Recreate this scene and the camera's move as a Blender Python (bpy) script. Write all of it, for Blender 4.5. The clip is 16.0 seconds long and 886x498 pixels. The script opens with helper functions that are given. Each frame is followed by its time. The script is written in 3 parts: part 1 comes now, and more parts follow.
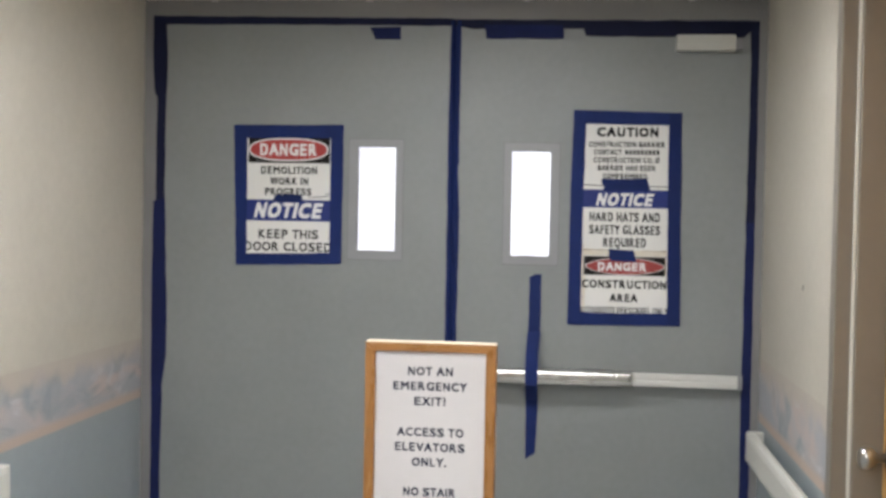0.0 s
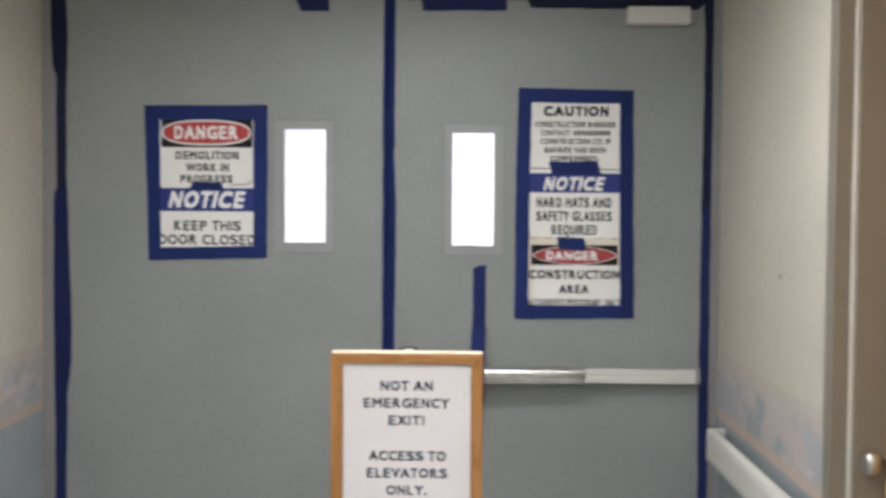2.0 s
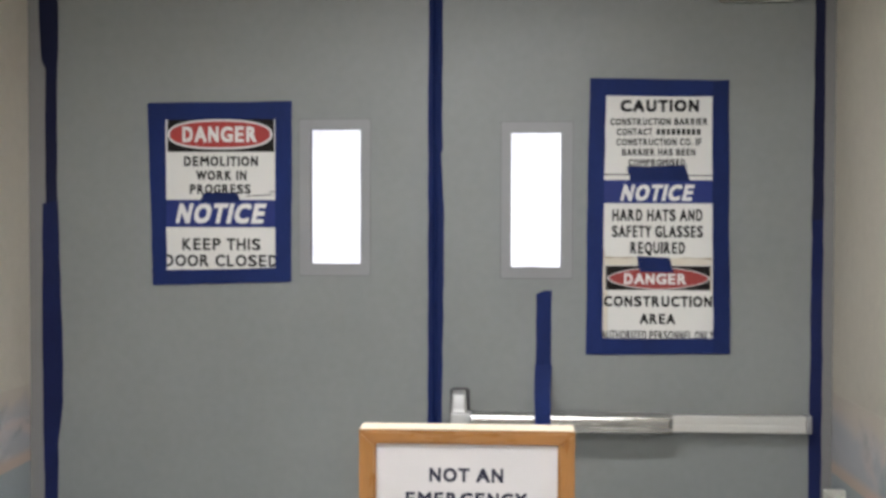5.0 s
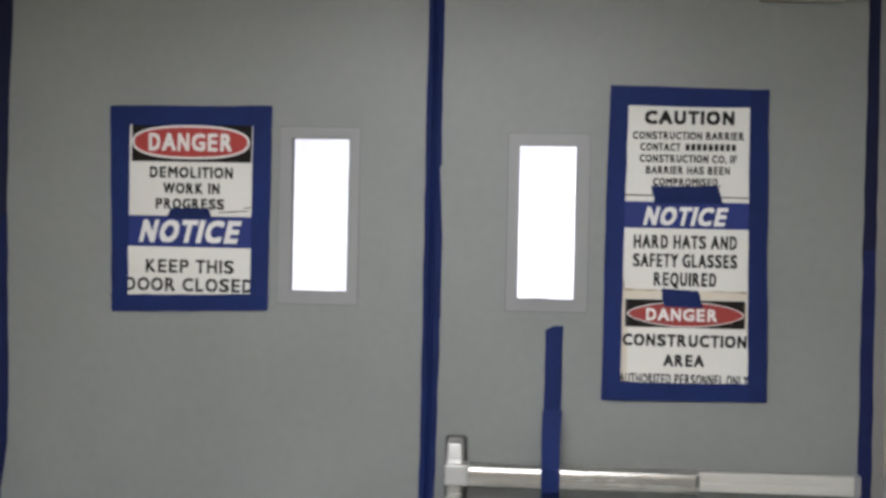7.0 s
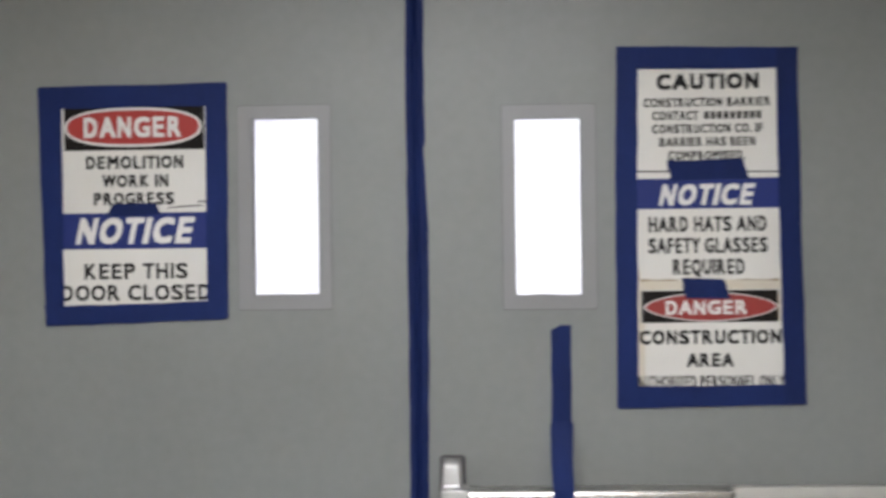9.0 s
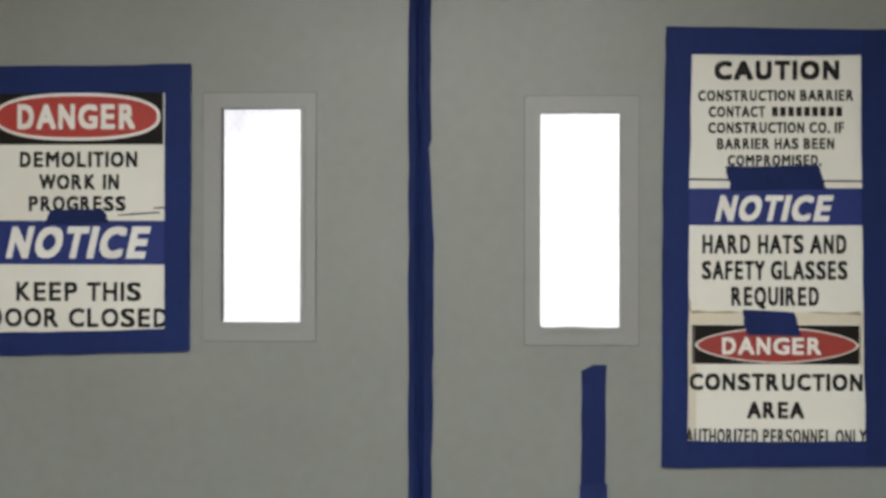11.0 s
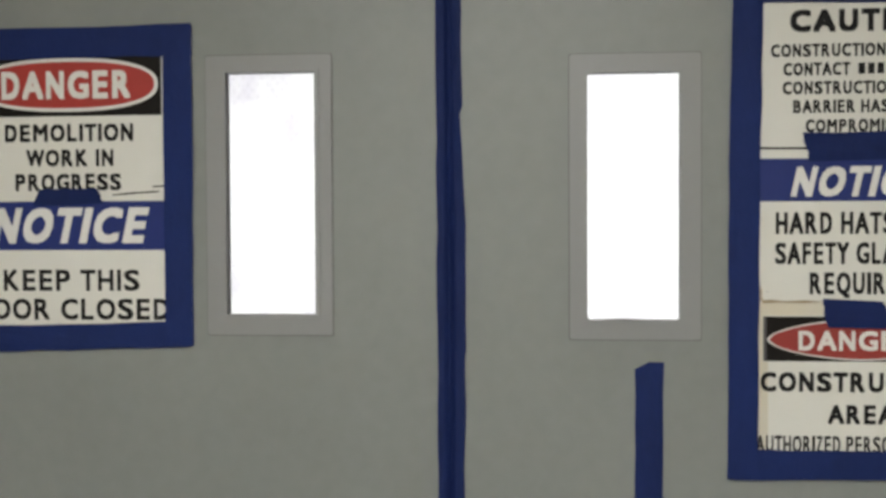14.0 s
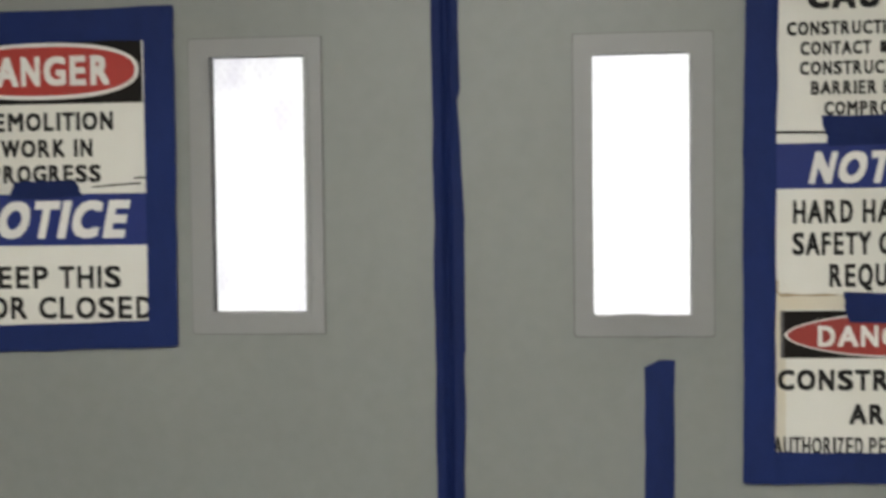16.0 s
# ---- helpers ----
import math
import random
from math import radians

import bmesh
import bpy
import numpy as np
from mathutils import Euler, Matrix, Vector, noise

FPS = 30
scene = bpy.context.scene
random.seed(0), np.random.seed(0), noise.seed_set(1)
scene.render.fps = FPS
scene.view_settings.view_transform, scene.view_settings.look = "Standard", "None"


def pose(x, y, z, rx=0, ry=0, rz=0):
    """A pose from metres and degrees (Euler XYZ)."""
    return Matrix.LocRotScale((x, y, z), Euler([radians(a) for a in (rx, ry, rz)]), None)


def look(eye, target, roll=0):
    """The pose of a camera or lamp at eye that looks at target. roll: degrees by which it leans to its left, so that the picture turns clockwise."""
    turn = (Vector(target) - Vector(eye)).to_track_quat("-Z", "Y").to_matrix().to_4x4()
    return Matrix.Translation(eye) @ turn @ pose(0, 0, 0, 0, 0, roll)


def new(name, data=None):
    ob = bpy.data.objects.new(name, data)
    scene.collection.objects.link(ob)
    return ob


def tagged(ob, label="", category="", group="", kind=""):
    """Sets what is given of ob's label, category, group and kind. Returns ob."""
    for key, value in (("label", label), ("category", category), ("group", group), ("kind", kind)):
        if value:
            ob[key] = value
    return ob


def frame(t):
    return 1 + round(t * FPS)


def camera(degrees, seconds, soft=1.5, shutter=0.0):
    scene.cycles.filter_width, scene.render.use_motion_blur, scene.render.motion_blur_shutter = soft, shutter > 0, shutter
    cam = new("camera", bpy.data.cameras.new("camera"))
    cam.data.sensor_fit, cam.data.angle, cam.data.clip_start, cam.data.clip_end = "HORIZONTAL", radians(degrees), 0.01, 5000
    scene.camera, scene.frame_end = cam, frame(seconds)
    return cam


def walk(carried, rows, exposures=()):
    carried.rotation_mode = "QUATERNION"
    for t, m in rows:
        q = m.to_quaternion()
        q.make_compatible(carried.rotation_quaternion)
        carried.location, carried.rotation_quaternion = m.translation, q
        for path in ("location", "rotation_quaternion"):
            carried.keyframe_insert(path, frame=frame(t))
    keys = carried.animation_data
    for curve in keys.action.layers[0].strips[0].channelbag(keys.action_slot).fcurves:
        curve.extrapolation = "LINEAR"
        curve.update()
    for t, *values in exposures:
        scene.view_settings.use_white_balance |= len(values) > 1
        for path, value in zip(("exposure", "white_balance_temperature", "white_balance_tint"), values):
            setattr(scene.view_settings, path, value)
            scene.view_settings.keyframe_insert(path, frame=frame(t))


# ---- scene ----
cam = camera(41.3, 16.0, soft=3.2, shutter=0.5)
PATH = [
    (0, (0.502, -4.394, 1.599), (0.272, -2.408, 1.544), 1.1),
    (0.2, (0.479, -4.359, 1.591), (0.287, -2.3688, 1.5474), 0.73),
    (0.5, (0.442, -4.294, 1.596), (0.356, -2.295, 1.5815), 0.5),
    (0.8, (0.4, -4.235, 1.594), (0.2933, -2.2381, 1.5463), 0.11),
    (1, (0.378, -4.193, 1.609), (0.303, -2.195, 1.555), 0.2),
    (1.2, (0.349, -4.159, 1.608), (0.2987, -2.1604, 1.5547), 0.06),
    (1.5, (0.304, -4.109, 1.606), (0.309, -2.11, 1.523), 0.2),
    (1.8, (0.298, -4.07, 1.608), (0.2997, -2.0715, 1.5359), 0.76),
    (2, (0.295, -4.065, 1.609), (0.256, -2.067, 1.529), 0.4),
    (2.2, (0.316, -4.039, 1.607), (0.2238, -2.0415, 1.5526), -0.18),
    (2.5, (0.343, -3.957, 1.605), (0.23, -1.961, 1.563), 0),
    (2.8, (0.362, -3.891, 1.609), (0.2168, -1.8959, 1.5859), 0.29),
    (3, (0.373, -3.834, 1.612), (0.221, -1.84, 1.574), 0.4),
    (3.2, (0.378, -3.796, 1.61), (0.2091, -1.8039, 1.5604), 0.63),
    (3.5, (0.389, -3.75, 1.606), (0.204, -1.76, 1.547), 0.3),
    (3.8, (0.352, -3.665, 1.608), (0.2642, -1.6673, 1.5469), 1.02),
    (4, (0.326, -3.62, 1.609), (0.264, -1.621, 1.583), 0.3),
    (4.2, (0.301, -3.564, 1.608), (0.2675, -1.5648, 1.581), 0.1),
    (4.5, (0.261, -3.478, 1.606), (0.213, -1.479, 1.554), -0.4),
    (4.7, (0.238, -3.452, 1.609), (0.149, -1.455, 1.549), -0.3),
    (6.8, (0.271, -3.039, 1.587), (0.121, -1.045, 1.583), 1),
    (7, (0.264, -2.999, 1.589), (0.125, -1.004, 1.583), 1.2),
    (7.2, (0.246, -2.948, 1.594), (0.1352, -0.9509, 1.5628), 1.19),
    (7.5, (0.217, -2.868, 1.6), (0.14, -0.87, 1.554), 0.6),
    (7.8, (0.2, -2.802, 1.608), (0.1538, -0.8029, 1.5665), -0.35),
    (8, (0.187, -2.768, 1.612), (0.153, -0.768, 1.586), -0.8),
    (8.2, (0.183, -2.73, 1.606), (0.1376, -0.7322, 1.537), -1.16),
    (8.5, (0.182, -2.694, 1.602), (0.113, -0.696, 1.543), -1.3),
    (8.8, (0.183, -2.644, 1.571), (0.141, -0.6449, 1.5675), -0.85),
    (9, (0.177, -2.604, 1.549), (0.106, -0.606, 1.559), -0.7),
    (9.2, (0.179, -2.558, 1.533), (0.049, -0.563, 1.558), -0.6),
    (11.3, (0.147, -2.097, 1.608), (0.084, -0.098, 1.606), -0.1),
    (11.5, (0.15, -2.073, 1.615), (0.095, -0.073, 1.594), -0.5),
    (11.8, (0.165, -2.033, 1.613), (0.036, -0.0373, 1.6237), -0.93),
    (12, (0.164, -2.011, 1.616), (0.021, -0.016, 1.638), -0.4),
    (12.2, (0.176, -1.985, 1.605), (0.0153, 0.0076, 1.6589), -0.14),
    (12.5, (0.178, -1.96, 1.592), (0.025, 0.033, 1.658), -0.1),
    (12.8, (0.184, -1.934, 1.594), (0.0352, 0.0602, 1.6096), -0.39),
    (13, (0.187, -1.922, 1.594), (0.039, 0.073, 1.598), -0.3),
    (13.2, (0.19, -1.912, 1.593), (0.0286, 0.0816, 1.5931), -0.31),
    (13.5, (0.192, -1.906, 1.598), (0.028, 0.088, 1.594), 0.1),
    (13.8, (0.19, -1.889, 1.613), (0.0453, 0.1051, 1.571), -0.01),
    (14, (0.194, -1.879, 1.623), (0.005, 0.111, 1.568), -0.3),
    (14.2, (0.2, -1.862, 1.622), (0.035, 0.13, 1.5633), -0.57),
    (14.5, (0.2, -1.844, 1.624), (0.049, 0.15, 1.592), 0.1),
    (14.8, (0.193, -1.83, 1.621), (-0.0048, 0.1598, 1.5965), -0.05),
    (15, (0.198, -1.821, 1.621), (-0.006, 0.168, 1.57), 0),
    (15.2, (0.196, -1.81, 1.63), (-0.0113, 0.1777, 1.561), -0.73),
    (15.5, (0.201, -1.793, 1.649), (-0.003, 0.195, 1.558), -0.9),
    (15.8, (0.203, -1.782, 1.628), (-0.0322, 0.2036, 1.5716), -0.61),
    (16, (0.197, -1.776, 1.618), (-0.002, 0.213, 1.553), -0.7),
]
walk(cam, [(t, look(eye, target, roll)) for t, eye, target, roll in PATH], exposures=[(0, 0.0, 6400, 13), (4.5, -0.04, 6400, 13), (7, -0.08, 6350, 13), (8, -0.02, 6300, 17), (9.2, -0.05, 6400, 13), (11.3, -0.18, 6800, 7), (12, -0.22, 6850, 7), (16, -0.22, 6850, 7)])

# ---- world, lights ----
world = bpy.data.worlds.new("world")
scene.world = world
world.use_nodes = True
world.node_tree.nodes["Background"].inputs[0].default_value = (0.5, 0.52, 0.55, 1)
world.node_tree.nodes["Background"].inputs[1].default_value = 0.05
TROFFER = 29.5          # brightness of the ceiling lights
LIGHTS = (-1.45, -3.15, -4.85, -6.55, -8.25)  # where the ceiling lights hang along the corridor
LIGHT_X = 0.04         # their middle across it
WORK = 56.0           # watts of the work light behind the doors
CEIL = 2.406           # ceiling height
XL, XR = -1.18, 1.168  # corridor walls
YB = -9.0              # far end of the corridor

lamp = bpy.data.lights.new("work_light_lamp", "AREA")
lamp.energy, lamp.shape, lamp.size, lamp.size_y, lamp.color = WORK, "RECTANGLE", 2.0, 1.2, (0.95, 0.96, 1.0)
lamp_ob = new("work_light_lamp", lamp)
lamp_ob.matrix_world = look((0.25, 1.6, 1.6), (0.2, 0.0, 1.65))


# ---- materials ----
def mat(name, col, rough=0.5, metal=0.0, var=0.08, scale=3.0, fine=60.0, bump=0.05, bscale=250.0, stretch=(1, 1, 1), spec=0.5, rvar=0.1, each=0.0):
    m = bpy.data.materials.new(name)
    m.use_nodes = True
    n, l = m.node_tree.nodes, m.node_tree.links
    b = n["Principled BSDF"]
    b.inputs["Metallic"].default_value = metal
    b.inputs["Specular IOR Level"].default_value = spec
    tc = n.new("ShaderNodeTexCoord")
    mp = n.new("ShaderNodeMapping")
    mp.inputs["Scale"].default_value = stretch
    l.new(tc.outputs["Object"], mp.inputs[0])

    def noise_at(s, detail):
        t = n.new("ShaderNodeTexNoise")
        t.inputs["Scale"].default_value, t.inputs["Detail"].default_value = s, detail
        l.new(mp.outputs[0], t.inputs["Vector"])
        return t
    big, small, grain = noise_at(scale, 4), noise_at(fine, 3), noise_at(bscale, 2)
    add = n.new("ShaderNodeMath")
    add.operation = "MULTIPLY_ADD"
    add.inputs[1].default_value = 0.45
    l.new(small.outputs[0], add.inputs[0])
    l.new(big.outputs[0], add.inputs[2])
    rng = n.new("ShaderNodeMapRange")
    rng.inputs["From Min"].default_value, rng.inputs["From Max"].default_value = 0.42, 1.03
    rng.inputs["To Min"].default_value, rng.inputs["To Max"].default_value = 1 - var, 1 + var
    l.new(add.outputs[0], rng.inputs[0])
    src = rng.outputs[0]
    if each:
        info = n.new("ShaderNodeObjectInfo")
        er = n.new("ShaderNodeMapRange")
        er.inputs["To Min"].default_value, er.inputs["To Max"].default_value = 1 - each, 1 + each
        l.new(info.outputs["Random"], er.inputs[0])
        mul = n.new("ShaderNodeMath")
        mul.operation = "MULTIPLY"
        l.new(src, mul.inputs[0])
        l.new(er.outputs[0], mul.inputs[1])
        src = mul.outputs[0]
    mix = n.new("ShaderNodeVectorMath")
    mix.operation = "SCALE"
    mix.inputs[0].default_value = col
    l.new(src, mix.inputs["Scale"])
    l.new(mix.outputs[0], b.inputs["Base Color"])
    rr = n.new("ShaderNodeMapRange")
    rr.inputs["To Min"].default_value, rr.inputs["To Max"].default_value = max(0.02, rough - rvar), min(1, rough + rvar)
    l.new(big.outputs[0], rr.inputs[0])
    l.new(rr.outputs[0], b.inputs["Roughness"])
    if bump:
        bp = n.new("ShaderNodeBump")
        bp.inputs["Strength"].default_value, bp.inputs["Distance"].default_value = bump, 0.002
        l.new(grain.outputs[0], bp.inputs["Height"])
        l.new(bp.outputs[0], b.inputs["Normal"])
    return m


def glow(name, col, strength):
    m = bpy.data.materials.new(name)
    m.use_nodes = True
    b = m.node_tree.nodes["Principled BSDF"]
    b.inputs["Base Color"].default_value = (0.8, 0.8, 0.8, 1)
    b.inputs["Emission Color"].default_value = (*col, 1)
    b.inputs["Emission Strength"].default_value = strength
    return m


def glass(name):
    m = bpy.data.materials.new(name)
    m.use_nodes = True
    b = m.node_tree.nodes["Principled BSDF"]
    b.inputs["Base Color"].default_value = (0.95, 0.97, 0.96, 1)
    b.inputs["Roughness"].default_value = 0.03
    b.inputs["Transmission Weight"].default_value = 1.0
    b.inputs["IOR"].default_value = 1.05
    return m


def sheeting(name):
    """Thin plastic film with faint clouds and a diamond scrim of threads, light passing through."""
    m = bpy.data.materials.new(name)
    m.use_nodes = True
    n, l = m.node_tree.nodes, m.node_tree.links
    out = n["Material Output"]
    n.remove(n["Principled BSDF"])
    tc = n.new("ShaderNodeTexCoord")
    mp = n.new("ShaderNodeMapping")
    mp.inputs["Scale"].default_value, mp.inputs["Rotation"].default_value = (16, 16, 9), (0, radians(-24), 0)
    nz = n.new("ShaderNodeTexNoise")
    nz.inputs["Scale"].default_value, nz.inputs["Detail"].default_value = 1.0, 3
    l.new(tc.outputs["Object"], mp.inputs[0])
    l.new(mp.outputs[0], nz.inputs["Vector"])
    ramp = n.new("ShaderNodeValToRGB")
    ramp.color_ramp.elements[0].color, ramp.color_ramp.elements[1].color = (0.76, 0.73, 0.82, 1), (0.95, 0.94, 0.96, 1)
    ramp.color_ramp.elements[0].position, ramp.color_ramp.elements[1].position = 0.32, 0.6
    l.new(nz.outputs[0], ramp.inputs[0])
    threads = []
    for turn in (38, -38):
        tm = n.new("ShaderNodeMapping")
        tm.inputs["Rotation"].default_value = (0, radians(turn), 0)
        wave = n.new("ShaderNodeTexWave")
        wave.bands_direction = "X"
        wave.inputs["Scale"].default_value, wave.inputs["Distortion"].default_value = 24.0, 0.6
        l.new(tc.outputs["Object"], tm.inputs[0])
        l.new(tm.outputs[0], wave.inputs["Vector"])
        threads.append(wave.outputs["Fac"])
    cross = n.new("ShaderNodeMath")
    cross.operation = "MULTIPLY"
    l.new(threads[0], cross.inputs[0])
    l.new(threads[1], cross.inputs[1])
    dim = n.new("ShaderNodeMapRange")
    dim.inputs["From Min"].default_value, dim.inputs["From Max"].default_value = 0.25, 1.0
    dim.inputs["To Min"].default_value, dim.inputs["To Max"].default_value = 1.0, 0.91
    l.new(cross.outputs[0], dim.inputs[0])
    col = n.new("ShaderNodeVectorMath")
    col.operation = "SCALE"
    l.new(ramp.outputs[0], col.inputs[0])
    l.new(dim.outputs[0], col.inputs["Scale"])
    t = n.new("ShaderNodeBsdfTranslucent")
    d = n.new("ShaderNodeBsdfDiffuse")
    mx = n.new("ShaderNodeMixShader")
    mx.inputs[0].default_value = 0.35
    l.new(col.outputs[0], t.inputs[0])
    l.new(col.outputs[0], d.inputs[0])
    l.new(t.outputs[0], mx.inputs[1])
    l.new(d.outputs[0], mx.inputs[2])
    l.new(mx.outputs[0], out.inputs[0])
    return m


def border_paper(name):
    """A faded floral wallpaper border: blue and mauve blooms on pale grey-pink, with peach rims."""
    m = bpy.data.materials.new(name)
    m.use_nodes = True
    n, l = m.node_tree.nodes, m.node_tree.links
    b = n["Principled BSDF"]
    b.inputs["Roughness"].default_value = 0.6
    tc = n.new("ShaderNodeTexCoord")
    mp = n.new("ShaderNodeMapping")
    mp.inputs["Scale"].default_value = (0.42, 0.42, 0.85)
    l.new(tc.outputs["Object"], mp.inputs[0])

    def blooms(scale, lo, hi, offset):
        sh = n.new("ShaderNodeVectorMath")
        sh.inputs[1].default_value = (offset, offset * 0.7, offset * 0.3)
        l.new(mp.outputs[0], sh.inputs[0])
        t = n.new("ShaderNodeTexNoise")
        t.inputs["Scale"].default_value, t.inputs["Detail"].default_value, t.inputs["Distortion"].default_value = scale, 5.0, 0.8
        l.new(sh.outputs[0], t.inputs["Vector"])
        r = n.new("ShaderNodeMapRange")
        r.interpolation_type = "SMOOTHSTEP"
        r.inputs["From Min"].default_value, r.inputs["From Max"].default_value = lo, hi
        l.new(t.outputs[0], r.inputs[0])
        return r.outputs[0]

    def over(base, fac, col):
        x = n.new("ShaderNodeMix")
        x.data_type = "RGBA"
        l.new(fac, x.inputs[0])
        if isinstance(base, tuple):
            x.inputs[6].default_value = (*base, 1)
        else:
            l.new(base, x.inputs[6])
        x.inputs[7].default_value = (*col, 1)
        return x.outputs[2]
    c = over((0.45, 0.425, 0.41), blooms(3.6, 0.34, 0.54, 0.0), (0.37, 0.375, 0.39))
    c = over(c, blooms(6.0, 0.48, 0.66, 3.1), (0.50, 0.42, 0.38))
    c = over(c, blooms(6.5, 0.49, 0.66, 7.7), (0.27, 0.305, 0.325))
    c = over(c, blooms(9, 0.56, 0.70, 11.3), (0.50, 0.49, 0.49))
    c = over(c, blooms(9, 0.55, 0.72, 15.9), (0.235, 0.262, 0.268))
    sep = n.new("ShaderNodeSeparateXYZ")
    l.new(tc.outputs["Object"], sep.inputs[0])
    for lo, hi, top in ((0.920, 0.898, 0.95), (1.02, 1.07, 0.4)):
        rim = n.new("ShaderNodeMapRange")
        rim.inputs["From Min"].default_value, rim.inputs["From Max"].default_value, rim.inputs["To Max"].default_value = lo, hi, top
        l.new(sep.outputs[2], rim.inputs[0])
        c = over(c, rim.outputs[0], (0.50, 0.395, 0.315))
    petals = n.new("ShaderNodeTexNoise")
    petals.inputs["Scale"].default_value, petals.inputs["Detail"].default_value = 11.0, 3
    l.new(tc.outputs["Object"], petals.inputs["Vector"])
    lift = n.new("ShaderNodeMath")
    lift.operation, lift.inputs[1].default_value = "MULTIPLY_ADD", 0.16
    l.new(petals.outputs[0], lift.inputs[0])
    l.new(sep.outputs[2], lift.inputs[2])
    fade = n.new("ShaderNodeMapRange")
    fade.inputs["From Min"].default_value, fade.inputs["From Max"].default_value = 1.115, 1.165
    l.new(lift.outputs[0], fade.inputs[0])
    c = over(c, fade.outputs[0], (0.475, 0.425, 0.36))
    l.new(c, b.inputs["Base Color"])
    return m


def aged_paper(name, col, stain):
    """White sheet with a yellowed rim of old glue and a few smudges."""
    m = mat(name, col, 0.45, var=0.03, scale=4, fine=40, bump=0.02)
    n, l = m.node_tree.nodes, m.node_tree.links
    b = n["Principled BSDF"]
    old = b.inputs["Base Color"].links[0].from_socket
    tc = n.new("ShaderNodeTexCoord")
    nz = n.new("ShaderNodeTexNoise")
    nz.inputs["Scale"].default_value, nz.inputs["Detail"].default_value = 9.0, 6
    l.new(tc.outputs["Object"], nz.inputs["Vector"])
    r = n.new("ShaderNodeMapRange")
    r.inputs["From Min"].default_value, r.inputs["From Max"].default_value = 0.5, 0.72
    r.inputs["To Max"].default_value = stain
    l.new(nz.outputs[0], r.inputs[0])
    x = n.new("ShaderNodeMix")
    x.data_type = "RGBA"
    l.new(r.outputs[0], x.inputs[0])
    l.new(old, x.inputs[6])
    x.inputs[7].default_value = (0.62, 0.53, 0.36, 1)
    l.new(x.outputs[2], b.inputs["Base Color"])
    return m


M_DOOR = mat("grey_door_paint", (0.2210, 0.2315, 0.2265), 0.42, var=0.10, scale=2.2, fine=38, bump=0.12, bscale=320)
M_FRAME = mat("taupe_frame_paint", (0.205, 0.200, 0.195), 0.4, var=0.06, scale=3, bump=0.05)
M_JAMB = mat("brown_jamb_paint", (0.208, 0.180, 0.143), 0.35, var=0.06, scale=3, bump=0.05)
M_WINFRAME = mat("grey_window_trim_paint", (0.260, 0.261, 0.268), 0.4, var=0.05, scale=5, bump=0.04)
M_WALL = mat("beige_vinyl_wallcovering", (0.505, 0.468, 0.392), 0.6, var=0.10, scale=1.2, fine=30, bump=0.25, bscale=140)
M_DADO = mat("blue_grey_wall_paint", (0.30, 0.336, 0.346), 0.5, var=0.07, scale=2, fine=30, bump=0.2, bscale=150)
M_BORDER = border_paper("floral_border_paper")
M_CEIL = mat("ceiling_tile", (0.76, 0.71, 0.63), 0.85, var=0.10, scale=6, fine=140, bump=0.6, bscale=120)
M_GRID = mat("ceiling_grid_metal", (0.62, 0.61, 0.58), 0.4, var=0.05)
M_FLOOR = mat("vinyl_floor", (0.45, 0.46, 0.45), 0.3, var=0.12, scale=4, fine=90, bump=0.03)
M_TAPE = mat("blue_painters_tape", (0.0088, 0.0198, 0.098), 0.65, var=0.16, scale=10, fine=90, bump=0.35, bscale=260, stretch=(1, 1, 0.5), spec=0.18, each=0.16)
# two darker copies of the blue tape: shade at head and jambs put into colour
M_TAPE_DEEP_SHADE = mat("deep_shade_blue_tape", (0.0095, 0.0115, 0.037), 0.7, var=0.2, scale=10, fine=90, bump=0.35, bscale=260, spec=0.2, each=0.1)
M_TAPE_SHADE = mat("shaded_blue_tape", (0.0085, 0.014, 0.066), 0.7, var=0.2, scale=10, fine=90, bump=0.35, bscale=260, spec=0.2, each=0.1)
M_PAPER = aged_paper("white_sign_sheet", (0.70, 0.69, 0.65), 0.10)
M_AGED = aged_paper("yellowed_sign_sheet", (0.63, 0.585, 0.49), 0.4)
M_PRINT = aged_paper("printer_paper", (0.645, 0.612, 0.600), 0.0)
M_GRIME = mat("brown_glue_grime", (0.36, 0.28, 0.18), 0.7, var=0.35, scale=25, fine=120, bump=0)
M_INK = mat("black_print", (0.012, 0.011, 0.012), 0.6, var=0.25, bump=0, spec=0.2)
M_INK2 = mat("charcoal_print", (0.017, 0.016, 0.016), 0.6, var=0.25, bump=0, spec=0.12)
M_INK3 = mat("blue_black_toner", (0.030, 0.030, 0.052), 0.6, var=0.25, bump=0, spec=0.2)
M_SIGNBLACK = mat("black_sign_field", (0.012, 0.010, 0.009), 0.55, var=0.2, bump=0, spec=0.12)
M_RED = mat("red_sign_field", (0.38, 0.028, 0.022), 0.5, var=0.10, bump=0)
M_RED2 = mat("dark_red_sign_field", (0.29, 0.03, 0.025), 0.4, var=0.12, bump=0)
M_BLUE = mat("blue_sign_field", (0.012, 0.026, 0.155), 0.5, var=0.10, bump=0, spec=0.3)
M_WHITEINK = mat("white_sign_lettering", (0.72, 0.71, 0.69), 0.45, var=0.05, bump=0)
M_OAK = mat("honey_oak_frame", (0.345, 0.155, 0.043), 0.28, var=0.25, scale=6, fine=70, bump=0.15, bscale=160, stretch=(6, 6, 0.8))
